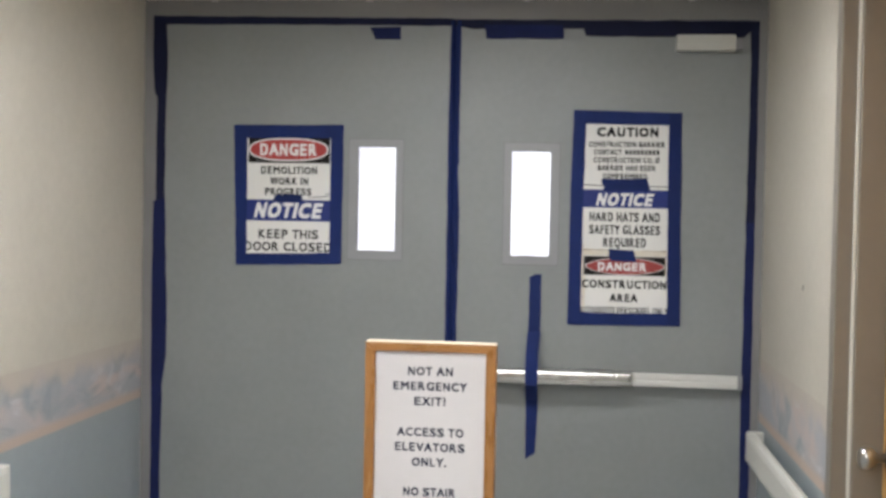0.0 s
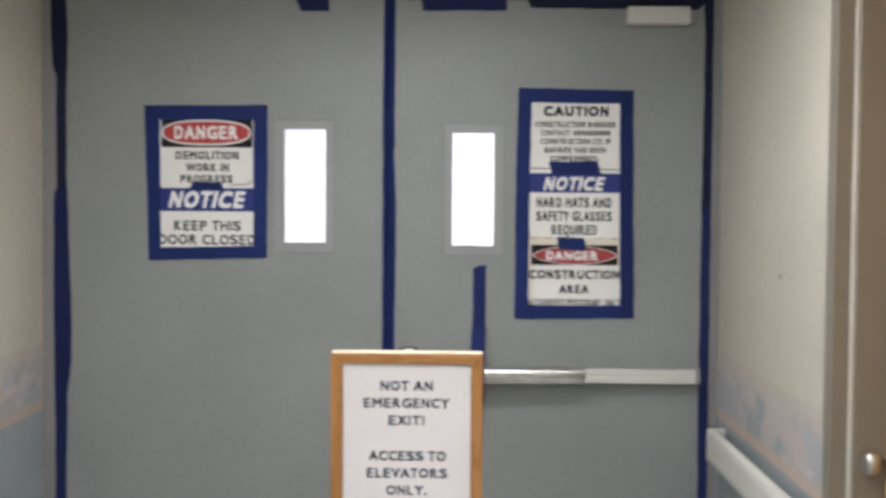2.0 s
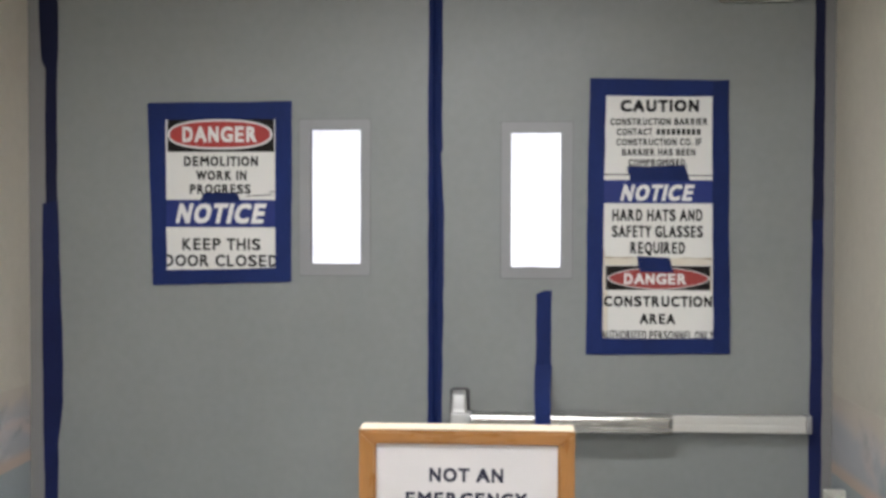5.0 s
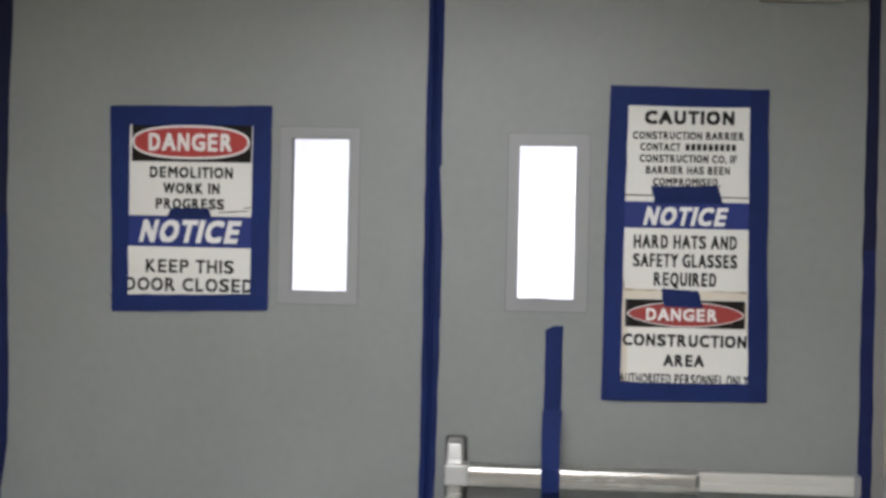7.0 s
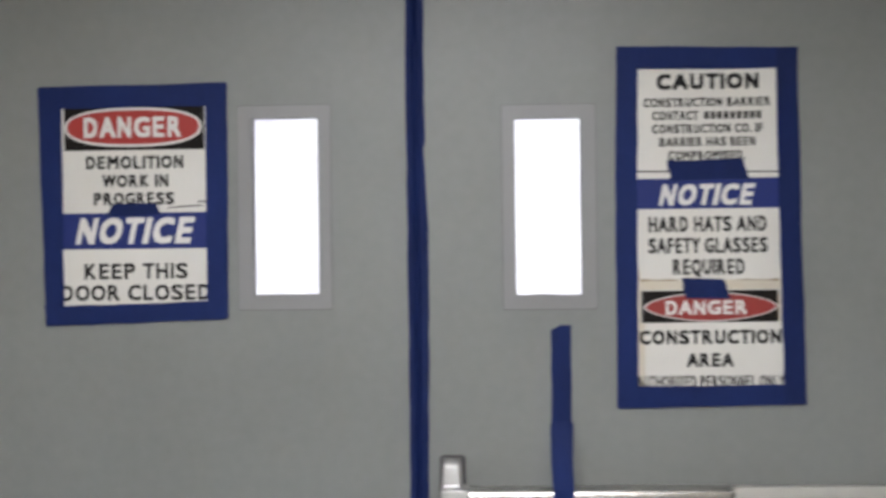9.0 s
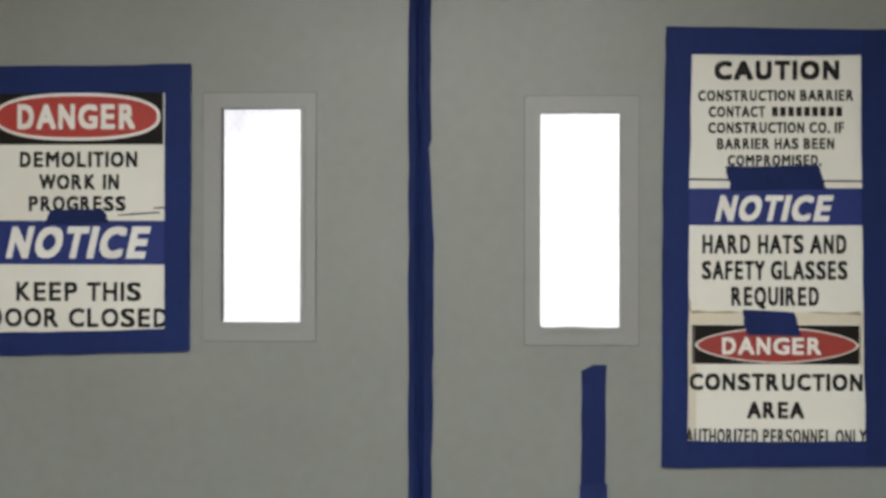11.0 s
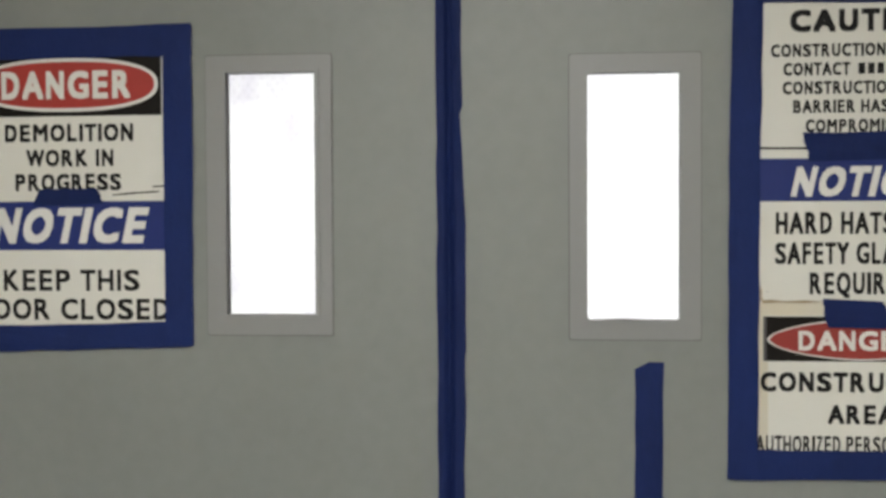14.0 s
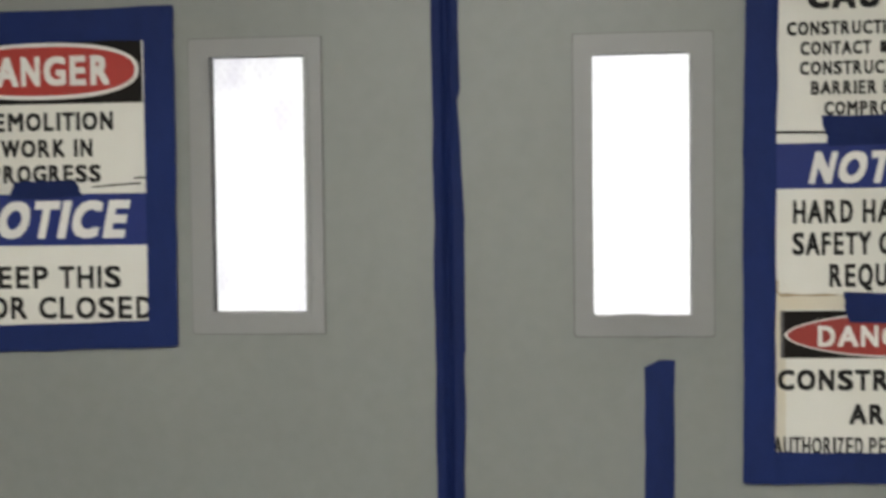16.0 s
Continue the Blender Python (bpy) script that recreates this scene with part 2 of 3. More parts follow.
M_OAK_RAIL = mat("honey_oak_rail", (0.345, 0.155, 0.043), 0.28, var=0.25, scale=6, fine=70, bump=0.15, bscale=160, stretch=(0.8, 6, 6))
# oak made cream-pale to stand in for overhead light on its top
M_LITWOOD = mat("toplit_oak", (0.60, 0.50, 0.36), 0.4, var=0.1, stretch=(0.8, 6, 6))
M_YELLOW = mat("yellow_birch_veneer", (0.48, 0.262, 0.074), 0.4, var=0.14, scale=3, fine=40, bump=0.06, stretch=(7, 7, 0.7))
M_CHROME = mat("satin_chrome", (0.50, 0.49, 0.47), 0.3, 1.0, var=0.05, bump=0.03, rvar=0.06)
M_CASE = mat("cast_latch_metal", (0.54, 0.54, 0.53), 0.48, 0.65, var=0.06, bump=0.05)
M_DARKMETAL = mat("tarnished_metal", (0.20, 0.165, 0.13), 0.35, 1.0, var=0.15, bump=0.03)
M_STEEL = mat("brushed_steel", (0.50, 0.48, 0.44), 0.42, 0.9, var=0.06, scale=4, fine=200, bump=0.08, bscale=300, stretch=(0.3, 6, 8))
M_ALU = mat("pale_anodised_aluminium", (0.66, 0.65, 0.61), 0.42, 0.6, var=0.05, scale=4, bump=0.05, stretch=(0.3, 5, 5))
M_CLOSER = mat("almond_closer_cover", (0.52, 0.51, 0.46), 0.45, var=0.05, bump=0.03)
M_RAIL = mat("almond_vinyl_rail", (0.61, 0.60, 0.54), 0.42, var=0.06, bump=0.1)
M_WHITE = mat("white_room_paint", (0.8, 0.8, 0.8), 0.7, var=0.03)
M_SHEET = sheeting("translucent_plastic_sheeting")
M_GLASS = glass("window_glass")
M_DIFF = glow("fluorescent_diffuser", (0.965, 0.985, 1.0), TROFFER)
# dark grey for the painted shadow line about the window trim
M_SHADOWLINE = mat("shadow_line_grey", (0.15, 0.147, 0.15), 0.6, var=0.15)
M_PAD = mat("worn_stainless_pad", (0.47, 0.46, 0.425), 0.27, 0.95, var=0.22, scale=5, fine=120, bump=0.04, bscale=300, stretch=(0.5, 6, 8), rvar=0.06)
M_GASKET = mat("dark_glazing_bead", (0.07, 0.065, 0.07), 0.5, var=0.1)


# ---- building helpers ----
def origin(ob):
    v = Vector((0, 0, 0))
    while ob is not None:
        v = v + Vector(ob.location)
        ob = ob.parent
    return v


def part(name, bm, material, parent=None, label="", smooth=False):
    """Links a bmesh, given in world coordinates, as one mesh object."""
    bmesh.ops.recalc_face_normals(bm, faces=bm.faces)
    me = bpy.data.meshes.new(name)
    bm.to_mesh(me)
    bm.free()
    me.materials.append(material)
    if smooth:
        for p in me.polygons:
            p.use_smooth = True
    ob = new(name, me)
    if parent is not None:
        ob.location = -origin(parent)
        ob.parent = parent
    return tagged(ob, label)


def thing(name, base, label, category, group="", kind=""):
    ob = new(name)
    ob.location = base
    ob.empty_display_size = 0.05
    return tagged(ob, label, category, group, kind)


def box(x0, x1, y0, y1, z0, z1, bevel=0.0, bm=None):
    bm = bm or bmesh.new()
    r = bmesh.ops.create_cube(bm, size=1.0, matrix=Matrix.LocRotScale(((x0 + x1) / 2, (y0 + y1) / 2, (z0 + z1) / 2), None, (abs(x1 - x0), abs(y1 - y0), abs(z1 - z0))))
    if bevel:
        edges = list({e for v in r["verts"] for e in v.link_edges})
        bmesh.ops.bevel(bm, geom=edges, offset=bevel, segments=2, affect="EDGES", profile=0.6)
    return bm


def slab(points, y0, y1, bm=None):
    """A thin upright plate: outline points (x, z) drawn out from y0 back to y1."""
    bm = bm or bmesh.new()
    f = [bm.verts.new((x, y0, z)) for x, z in points]
    b = [bm.verts.new((x, y1, z)) for x, z in points]
    bm.faces.new(f)
    bm.faces.new(b[::-1])
    k = len(points)
    for i in range(k):
        bm.faces.new((f[i], b[i], b[(i + 1) % k], f[(i + 1) % k]))
    return bm


def ring(outer, inner, y0, y1, bm=None):
    """An upright frame between two outlines of equally many points (x, z)."""
    bm = bm or bmesh.new()
    k = len(outer)
    rows = [[bm.verts.new((x, y, z)) for x, z in o] for o, y in ((outer, y0), (inner, y0), (inner, y1), (outer, y1))]
    for a, b in ((0, 1), (1, 2), (2, 3), (3, 0)):
        for i in range(k):
            j = (i + 1) % k
            bm.faces.new((rows[a][i], rows[a][j], rows[b][j], rows[b][i]))
    return bm


def rounded(x0, x1, z0, z1, r, k=5):
    pts = []
    for cx, cz, a in ((x1 - r, z1 - r, 0), (x0 + r, z1 - r, 90), (x0 + r, z0 + r, 180), (x1 - r, z0 + r, 270)):
        for i in range(k + 1):
            t = radians(a + 90 * i / k)
            pts.append((cx + r * math.cos(t), cz + r * math.sin(t)))
    return pts


def oval(cx, cz, hw, hh, power=2.0, k=56):
    pts = []
    for i in range(k):
        t = 2 * math.pi * i / k
        c, s = math.cos(t), math.sin(t)
        pts.append((cx + hw * math.copysign(abs(c) ** (2 / power), c), cz + hh * math.copysign(abs(s) ** (2 / power), s)))
    return pts


def revolve(profile, place, axis_to, k=24):
    """A turned solid: profile (distance along, radius) from place towards axis_to."""
    bm = bmesh.new()
    turn = Vector(axis_to).to_track_quat("Z", "Y").to_matrix().to_4x4()
    m = Matrix.Translation(place) @ turn
    rows = [[bm.verts.new(m @ Vector((r * math.cos(2 * math.pi * i / k), r * math.sin(2 * math.pi * i / k), d))) for i in range(k)] for d, r in profile]
    for a, b in zip(rows, rows[1:]):
        for i in range(k):
            bm.faces.new((a[i], a[(i + 1) % k], b[(i + 1) % k], b[i]))
    bm.faces.new(rows[0][::-1])
    bm.faces.new(rows[-1])
    return bm


GLYPHS = {}
WIDE = {"B": 0.70, "E": 0.63, "F": 0.59, "G": 0.77, "I": 0.28, "J": 0.55, "L": 0.60, "M": 0.85, "O": 0.78, "P": 0.67, "Q": 0.78, "S": 0.67, "T": 0.61, "V": 0.67, "W": 0.95, "X": 0.67, "Y": 0.67, "Z": 0.61, " ": 0.30, ".": 0.28, "!": 0.30}
CLEAR = {"A": 0.01, "V": 0.01, "W": 0.01, "Y": 0.01, "T": 0.02, "X": 0.01, "C": 0.045, "G": 0.045, "O": 0.04, "Q": 0.04, "S": 0.04}


def glyph(ch):
    """Points and faces of one letter of the built-in font: width 0 to 1, a capital's height 0 to 1."""
    if ch not in GLYPHS:
        c = bpy.data.curves.new("letter", "FONT")
        c.body, c.resolution_u = ch, 3
        tmp = new("letter", c)
        dg = bpy.context.evaluated_depsgraph_get()
        dg.update()
        me = bpy.data.meshes.new_from_object(tmp.evaluated_get(dg))
        bpy.data.objects.remove(tmp)
        co = np.array([v.co[:2] for v in me.vertices])
        GLYPHS[ch] = [co, [tuple(p.vertices) for p in me.polygons]]
        bpy.data.meshes.remove(me)
    return GLYPHS[ch]


CAP = glyph("H")[0][:, 1].max()


def lettering(text, x0, x1, zt, zb, y, material, parent, bold=0.05, shear=0.0):
    """Printed words that fill the box x0..x1, zb..zt on a sheet facing -y: evenly wide bold capitals. bold: half the added stroke, as a share of the height."""
    high = zt - zb
    fat = bold * high
    at, place = 0.0, []
    for ch in text:
        w, side = WIDE.get(ch, 0.72), CLEAR.get(ch, 0.07)
        place.append((ch, at + side, at + w - side))
        at += w
    left, right = place[0][1], place[-1][2]
    slant = shear * high
    k = (x1 - x0 - slant) / (right - left)
    verts, faces = [], []
    for dx, dz, lift in ((-1, -1, 0), (1, -1, 1), (-1, 1, 2), (1, 1, 3), (0, 0, 4)):
        for ch, a, b in place:
            if ch == " ":
                continue
            co, polys = glyph(ch)
            lo, hi = co.min(0), co.max(0)
            start = len(verts)
            xa, xb = x0 + (a - left) * k + fat, x0 + (b - left) * k - fat
            if ch in "I!.":
                mid, thin = (xa + xb) / 2, max(0.0005, (hi[0] - lo[0]) / CAP * high * 0.42)
                xa, xb = mid - thin, mid + thin
            base, top = (max(lo[1], -0.02 * CAP), min(hi[1], 1.02 * CAP)) if ch not in "Q." else (0.0, CAP)
            for px, pz in co:
                h = zb + fat + (pz - base) / (top - base) * (high - 2 * fat)
                h += dz * fat
                verts.append((xa + (px - lo[0]) / (hi[0] - lo[0]) * (xb - xa) + dx * fat + shear * (h - zb), y - 0.00004 * lift, h))
            faces += [tuple(start + i for i in p) for p in polys]
    me = bpy.data.meshes.new("lettering")
    me.from_pydata(verts, [], faces)
    me.materials.append(material)
    me.update()
    ob = new("lettering", me)
    ob.location = -origin(parent)
    ob.parent = parent
    return ob


TAPE_N = 0


def tape(left, right, y=-0.0012, label="blue painter's tape strip stuck on the grey door", group="tape strips", wobble=0.0012, bend=None, material=None, cols=(0, 0.15, 0.3, 0.5, 0.7, 0.85, 1), torn=0.0035):
    """A strip of tape between two edges, each a list of (x, z) from one end to the other, finely wavering, with ragged ends."""
    global TAPE_N
    TAPE_N += 1
    rnd = random.Random(TAPE_N)

    def fine(line):
        pts = []
        for (xa, za), (xb, zb) in zip(line, line[1:]):
            k = max(1, int(math.hypot(xb - xa, zb - za) / 0.05))
            pts += [(xa + (xb - xa) * i / k, za + (zb - za) * i / k) for i in range(k)]
        return pts + [line[-1]]
    a, b = fine(left), fine(right)
    k = max(len(a), len(b), 2)

    def even(line):
        at = np.linspace(0, len(line) - 1, k)
        xs, zs = np.interp(at, range(len(line)), [p[0] for p in line]), np.interp(at, range(len(line)), [p[1] for p in line])
        return [(x + rnd.uniform(-wobble, wobble), z + rnd.uniform(-wobble, wobble)) for x, z in zip(xs, zs)]
    a, b = even(a), even(b)
    bm = bmesh.new()
    rows = []
    for n, ((xa, za), (xb, zb)) in enumerate(zip(a, b)):
        row = []
        inner = 1 if n == 0 else k - 2
        for u in cols:
            x, z = xa + (xb - xa) * u, za + (zb - za) * u
            if n in (0, k - 1) and k > 2:
                pull = min(0.45, rnd.uniform(0, torn) / max(1e-4, math.hypot(a[inner][0] - xa, a[inner][1] - za)))
                x += (a[inner][0] + (b[inner][0] - a[inner][0]) * u - x) * pull
                z += (a[inner][1] + (b[inner][1] - a[inner][1]) * u - z) * pull
            d = (bend(x, z) if bend else 0.0) + (rnd.uniform(0, 0.0006) if 0 < u < 1 else 0)
            row.append((bm.verts.new((x, y - d - 0.0004, z)), bm.verts.new((x, y - d, z))))
        rows.append(row)
    for r0, r1 in zip(rows, rows[1:]):
        for i in range(len(cols) - 1):
            bm.faces.new((r0[i][0], r0[i + 1][0], r1[i + 1][0], r1[i][0]))
            bm.faces.new((r0[i][1], r1[i][1], r1[i + 1][1], r0[i + 1][1]))
        bm.faces.new((r0[0][0], r1[0][0], r1[0][1], r0[0][1]))
        bm.faces.new((r0[-1][0], r0[-1][1], r1[-1][1], r1[-1][0]))
    for r in (rows[0], rows[-1]):
        for i in range(len(cols) - 1):
            bm.faces.new((r[i][0], r[i][1], r[i + 1][1], r[i + 1][0]))
    return tagged(part("tape_strip", bm, material or M_TAPE), label, "tape", group)


# ---- structure ----
def structure(name, bm, material, label):
    return tagged(part(name, bm, material), label, name.split("_")[0], kind="structure")


structure("floor", box(XL - 0.3, XR + 0.4, YB, 0.0, -0.1, 0.0), M_FLOOR, "pale vinyl corridor floor")
structure("floor_beyond", box(-2.2, 2.2, 0.0, 3.2, -0.1, 0.0), M_FLOOR, "floor of the work area behind the doors")

# ceiling: lay-in tiles in one mesh, the grid in another, lights mounted below
bm = bmesh.new()
xs = [XL] + [-0.903, -0.301, 0.289, 0.892] + [XR]
ys = [0.0, -0.15] + [-0.15 - 0.6 * i for i in range(1, 15)] + [YB]
for xa, xb in zip(xs, xs[1:]):
    for ya, yb in zip(ys, ys[1:]):
        box(xa + 0.011, xb - 0.011, yb + 0.011, ya - 0.011, CEIL + 0.004, CEIL + 0.02, 0.003, bm)
structure("ceiling", bm, M_CEIL, "off-white lay-in ceiling tiles in a metal grid")
bm = bmesh.new()
for x in xs[1:-1]:
    box(x - 0.012, x + 0.012, YB, 0.0, CEIL, CEIL + 0.006, 0, bm)
for y in ys[1:-1]:
    for xa, xb in zip(xs, xs[1:]):
        box(xa + 0.0125, xb - 0.0125, y - 0.012, y + 0.012, CEIL + 0.0005, CEIL + 0.006, 0, bm)
structure("ceiling_grid", bm, M_GRID, "pale metal ceiling grid")
structure("ceiling_slab", box(XL - 0.3, XR + 0.4, YB, 3.2, CEIL + 0.12, CEIL + 0.2), M_WHITE, "slab above the ceiling")
for y in LIGHTS:
    t = thing("ceiling_light", (LIGHT_X, y, CEIL), "lit fluorescent light box mounted across the tiled ceiling", "ceiling light", "ceiling lights")
    x0, x1 = LIGHT_X - 0.61, LIGHT_X + 0.61
    bm = box(x0, x1, y - 0.15, y + 0.15, CEIL - 0.02, CEIL - 0.0005, 0.003)
    for ya in (y - 0.15, y + 0.135):
        box(x0, x1, ya, ya + 0.015, CEIL - 0.036, CEIL - 0.0205, 0, bm)
    for xa in (x0, x1 - 0.015):
        box(xa, xa + 0.015, y - 0.1345, y + 0.1345, CEIL - 0.036, CEIL - 0.0205, 0, bm)
    part("housing", bm, M_GRID, t)
    part("diffuser", box(x0 + 0.016, x1 - 0.016, y - 0.134, y + 0.134, CEIL - 0.044, CEIL - 0.03), M_DIFF, t)

# left wall, right wall with its door opening, end wall
DY0, DY1, DTOP = -2.045, -1.287, 2.34
structure("wall_left", box(XL - 0.15, XL, YB, 0.3, 0, CEIL + 0.12), M_WALL, "beige vinyl-covered corridor wall")
bm = box(XR, XR + 0.15, DY1, 0.3, 0, CEIL + 0.12)
box(XR, XR + 0.15, YB, DY0, 0, CEIL + 0.12, 0, bm)
box(XR, XR + 0.15, DY0, DY1, DTOP, CEIL + 0.12, 0, bm)
structure("wall_right", bm, M_WALL, "beige vinyl-covered corridor wall with a door opening")
structure("wall_end", box(XL - 0.15, XR + 0.15, YB - 0.15, YB, 0, CEIL + 0.12), M_WALL, "plain beige wall that closes the corridor")
structure("dado_left", box(XL, XL + 0.0008, YB, -0.004, 0, 0.876), M_DADO, "blue-grey painted lower wall")
structure("dado_right", box(XR - 0.0008, XR, -1.25, -0.004, 0, 0.876), M_DADO, "blue-grey painted lower wall")
structure("dado_right_far", box(XR - 0.0008, XR, YB, DY0 - 0.05, 0, 0.876), M_DADO, "blue-grey painted lower wall")
structure("border_left", box(XL, XL + 0.0008, YB, -0.004, 0.876, 1.106), M_BORDER, "faded floral wallpaper border with peach rims")
structure("border_right", box(XR - 0.0008, XR, -1.25, -0.004, 0.876, 1.106), M_BORDER, "faded floral wallpaper border with peach rims")
structure("border_right_far", box(XR - 0.0008, XR, YB, DY0 - 0.05, 0.876, 1.106), M_BORDER, "faded floral wallpaper border with peach rims")
structure("room_behind", box(XR + 0.6, XR + 0.7, -3.2, -0.6, 0, CEIL), M_WHITE, "plain wall behind the side door")

# work area behind the double doors
bm = box(-2.3, -2.2, 0.3, 3.2, 0, CEIL + 0.12)
box(2.2, 2.3, 0.3, 3.2, 0, CEIL + 0.12, 0, bm)
box(-2.3, 2.3, 3.2, 3.3, 0, CEIL + 0.12, 0, bm)
box(-2.3, XL - 0.15, 0.2, 0.3, 0, CEIL + 0.12, 0, bm)
box(XR + 0.15, 2.3, 0.2, 0.3, 0, CEIL + 0.12, 0, bm)
structure("wall_beyond", bm, M_WHITE, "white walls of the work area behind the doors")

# steel frame of the double doors
JL, JR, HEAD = -1.128, 1.122, 2.335
bm = box(XL, JL, -0.001, 0.12, 0, CEIL, 0.002)
box(JR, XR, -0.001, 0.12, 0, CEIL, 0.002, bm)
box(JL, JR, -0.001, 0.12, HEAD, CEIL, 0.002, bm)
box(XL, XR, 0.0, 0.12, CEIL, CEIL + 0.12, 0, bm)
structure("door_frame", bm, M_FRAME, "taupe painted steel frame round the double doors")


# ---- double doors ----
def leaf(name, x0, x1, win, clear, label, round_clear):
    t = thing(name, ((x0 + x1) / 2, 0.02, 0.0), label, "door", "double door leaves")
    wx0, wx1, wz0, wz1 = win
    hole = [(wx0 + 0.015, wz0 + 0.015), (wx1 - 0.015, wz0 + 0.015), (wx1 - 0.015, wz1 - 0.015), (wx0 + 0.015, wz1 - 0.015)]
    part("panel", ring([(x0, 0.008), (x1, 0.008), (x1, HEAD - 0.004), (x0, HEAD - 0.004)], hole, 0.0, 0.045), M_DOOR, t)
    w = part("window_frame", ring(rounded(wx0, wx1, wz0, wz1, 0.004, 2), rounded(*clear, round_clear, 2), -0.004, 0.0055), M_WINFRAME, t, "grey painted metal vision panel frame")
    c0, c1, d0, d1 = clear
    part("lip", ring(rounded(c0 - 0.007, c1 + 0.007, d0 - 0.007, d1 + 0.007, round_clear + 0.004, 2), rounded(c0 + 0.0005, c1 - 0.0005, d0 + 0.0005, d1 - 0.0005, round_clear, 2), -0.0065, -0.0035), M_WINFRAME, w)
    # flat dark ring that draws the trim's shadow gap on the door
    part("gasket", ring(rounded(wx0 - 0.0018, wx1 + 0.0018, wz0 - 0.002, wz1 + 0.0018, 0.004, 2), rounded(wx0 + 0.003, wx1 - 0.003, wz0 + 0.003, wz1 - 0.003, 0.004, 2), -0.0008, 0.002), M_SHADOWLINE, w)
    for x in (wx0 + 0.018, wx1 - 0.018):
        for z in (wz0 + 0.085, wz1 - 0.085):
            part("screw", revolve([(0, 0.0035), (0.0008, 0.003)], (x, -0.004, z), (0, -1, 0), 10), M_WINFRAME, w)
    c0, c1, d0, d1 = clear
    part("bead", ring([(c0 - 0.004, d0 - 0.004), (c1 + 0.004, d0 - 0.004), (c1 + 0.004, d1 + 0.004), (c0 - 0.004, d1 + 0.004)],
                      [(c0 + 0.0015, d0 + 0.001), (c1 - 0.0015, d0 + 0.001), (c1 - 0.0015, d1 - 0.0015), (c0 + 0.0015, d1 - 0.0015)], 0.006, 0.010), M_GASKET, t)
    g = part("pane", box(c0 - 0.003, c1 + 0.003, 0.0105, 0.0155, d0 - 0.003, d1 + 0.003), M_GLASS, t, "narrow clear wired-glass pane, brightly lit from behind")
    g.visible_shadow = False
    return t


SEAM = 0.026
left_leaf = leaf("door_leaf", JL + 0.004, SEAM - 0.006, (-0.371, -0.164, 1.432, 1.886), (-0.3385, -0.191, 1.4645, 1.8585), "grey painted steel door, closed, with a narrow lit window", 0.002)
right_leaf = leaf("door_leaf", SEAM + 0.006, JR - 0.004, (0.218, 0.423, 1.427, 1.878), (0.2445, 0.3915, 1.457, 1.849), "grey painted steel door, closed, with panic bar and narrow window", 0.009)

part("glazing_stop", box(-0.3378, -0.3352, 0.001, 0.0095, 1.466, 1.857, 0.0006), M_GASKET, left_leaf, "dark glazing stop along one side of the pane")
part("sealant", slab([(0.247, 1.4565), (0.389, 1.4565), (0.389, 1.4575), (0.345, 1.4580), (0.33, 1.4592), (0.30, 1.4602), (0.275, 1.4592), (0.262, 1.4578), (0.247, 1.4575)], -0.0055, 0.004), M_WINFRAME, right_leaf, "uneven bead of sealant")

bm = bmesh.new()
grid = [[bm.verts.new((-1.05 + 2.1 * i / 40, 0.085 + 0.012 * noise.noise(Vector((i * 0.35, j * 0.2, 3.0))), 0.9 + 1.35 * j / 24)) for i in range(41)] for j in range(25)]
for j in range(24):
    for i in range(40):
        bm.faces.new((grid[j][i], grid[j][i + 1], grid[j + 1][i + 1], grid[j + 1][i]))
tagged(part("plastic_sheet", bm, M_SHEET, smooth=True), "crinkled translucent plastic sheet hung behind the doors", "plastic sheet")

# ---- panic bar on the right-hand leaf ----
t = right_leaf
bm = bmesh.new()
prof = [(-0.029, 1.043), (-0.083, 1.043), (-0.0853, 1.0422), (-0.087, 1.0402), (-0.0900, 1.0345), (-0.0912, 1.0315), (-0.0916, 1.028), (-0.0917, 1.012), (-0.0916, 0.999), (-0.0895, 0.9945), (-0.084, 0.992), (-0.029, 0.991)]
ends = [[bm.verts.new((x, y, z)) for y, z in prof] for x in (0.1355, 0.1365, 0.692, 0.693)]
for e0, e1 in zip(ends, ends[1:]):
    for i in range(len(prof)):
        j = (i + 1) % len(prof)
        bm.faces.new((e0[i], e0[j], e1[j], e1[i])).smooth = 0 < i < 10
bm.faces.new(ends[0])
bm.faces.new(ends[-1][::-1])
bar = part("panic_bar", bm, M_PAD, t, "worn stainless push pad with a bevelled upper edge")
part("back_rail", box(0.136, 1.084, -0.028, -0.0005, 0.997, 1.036, 0.003), M_STEEL, bar)
bm = box(0.704, 1.084, -0.050, -0.029, 0.992, 1.0135, 0.003)
box(0.704, 1.084, -0.050, -0.029, 1.0175, 1.040, 0.003, bm)
box(0.704, 1.084, -0.046, -0.029, 1.011, 1.020, 0.0, bm)
part("rail_cover", bm, M_ALU, bar, "pale aluminium rail with a groove")
part("end_cap", box(1.0845, 1.101, -0.049, -0.0005, 0.990, 1.042, 0.005), M_WINFRAME, bar)
part("pad_end", box(0.6935, 0.7035, -0.0915, -0.029, 0.991, 1.042, 0.006), M_PAD, bar)
# latch: a tapered head over a square block, and a leg running down
CX = 0.099


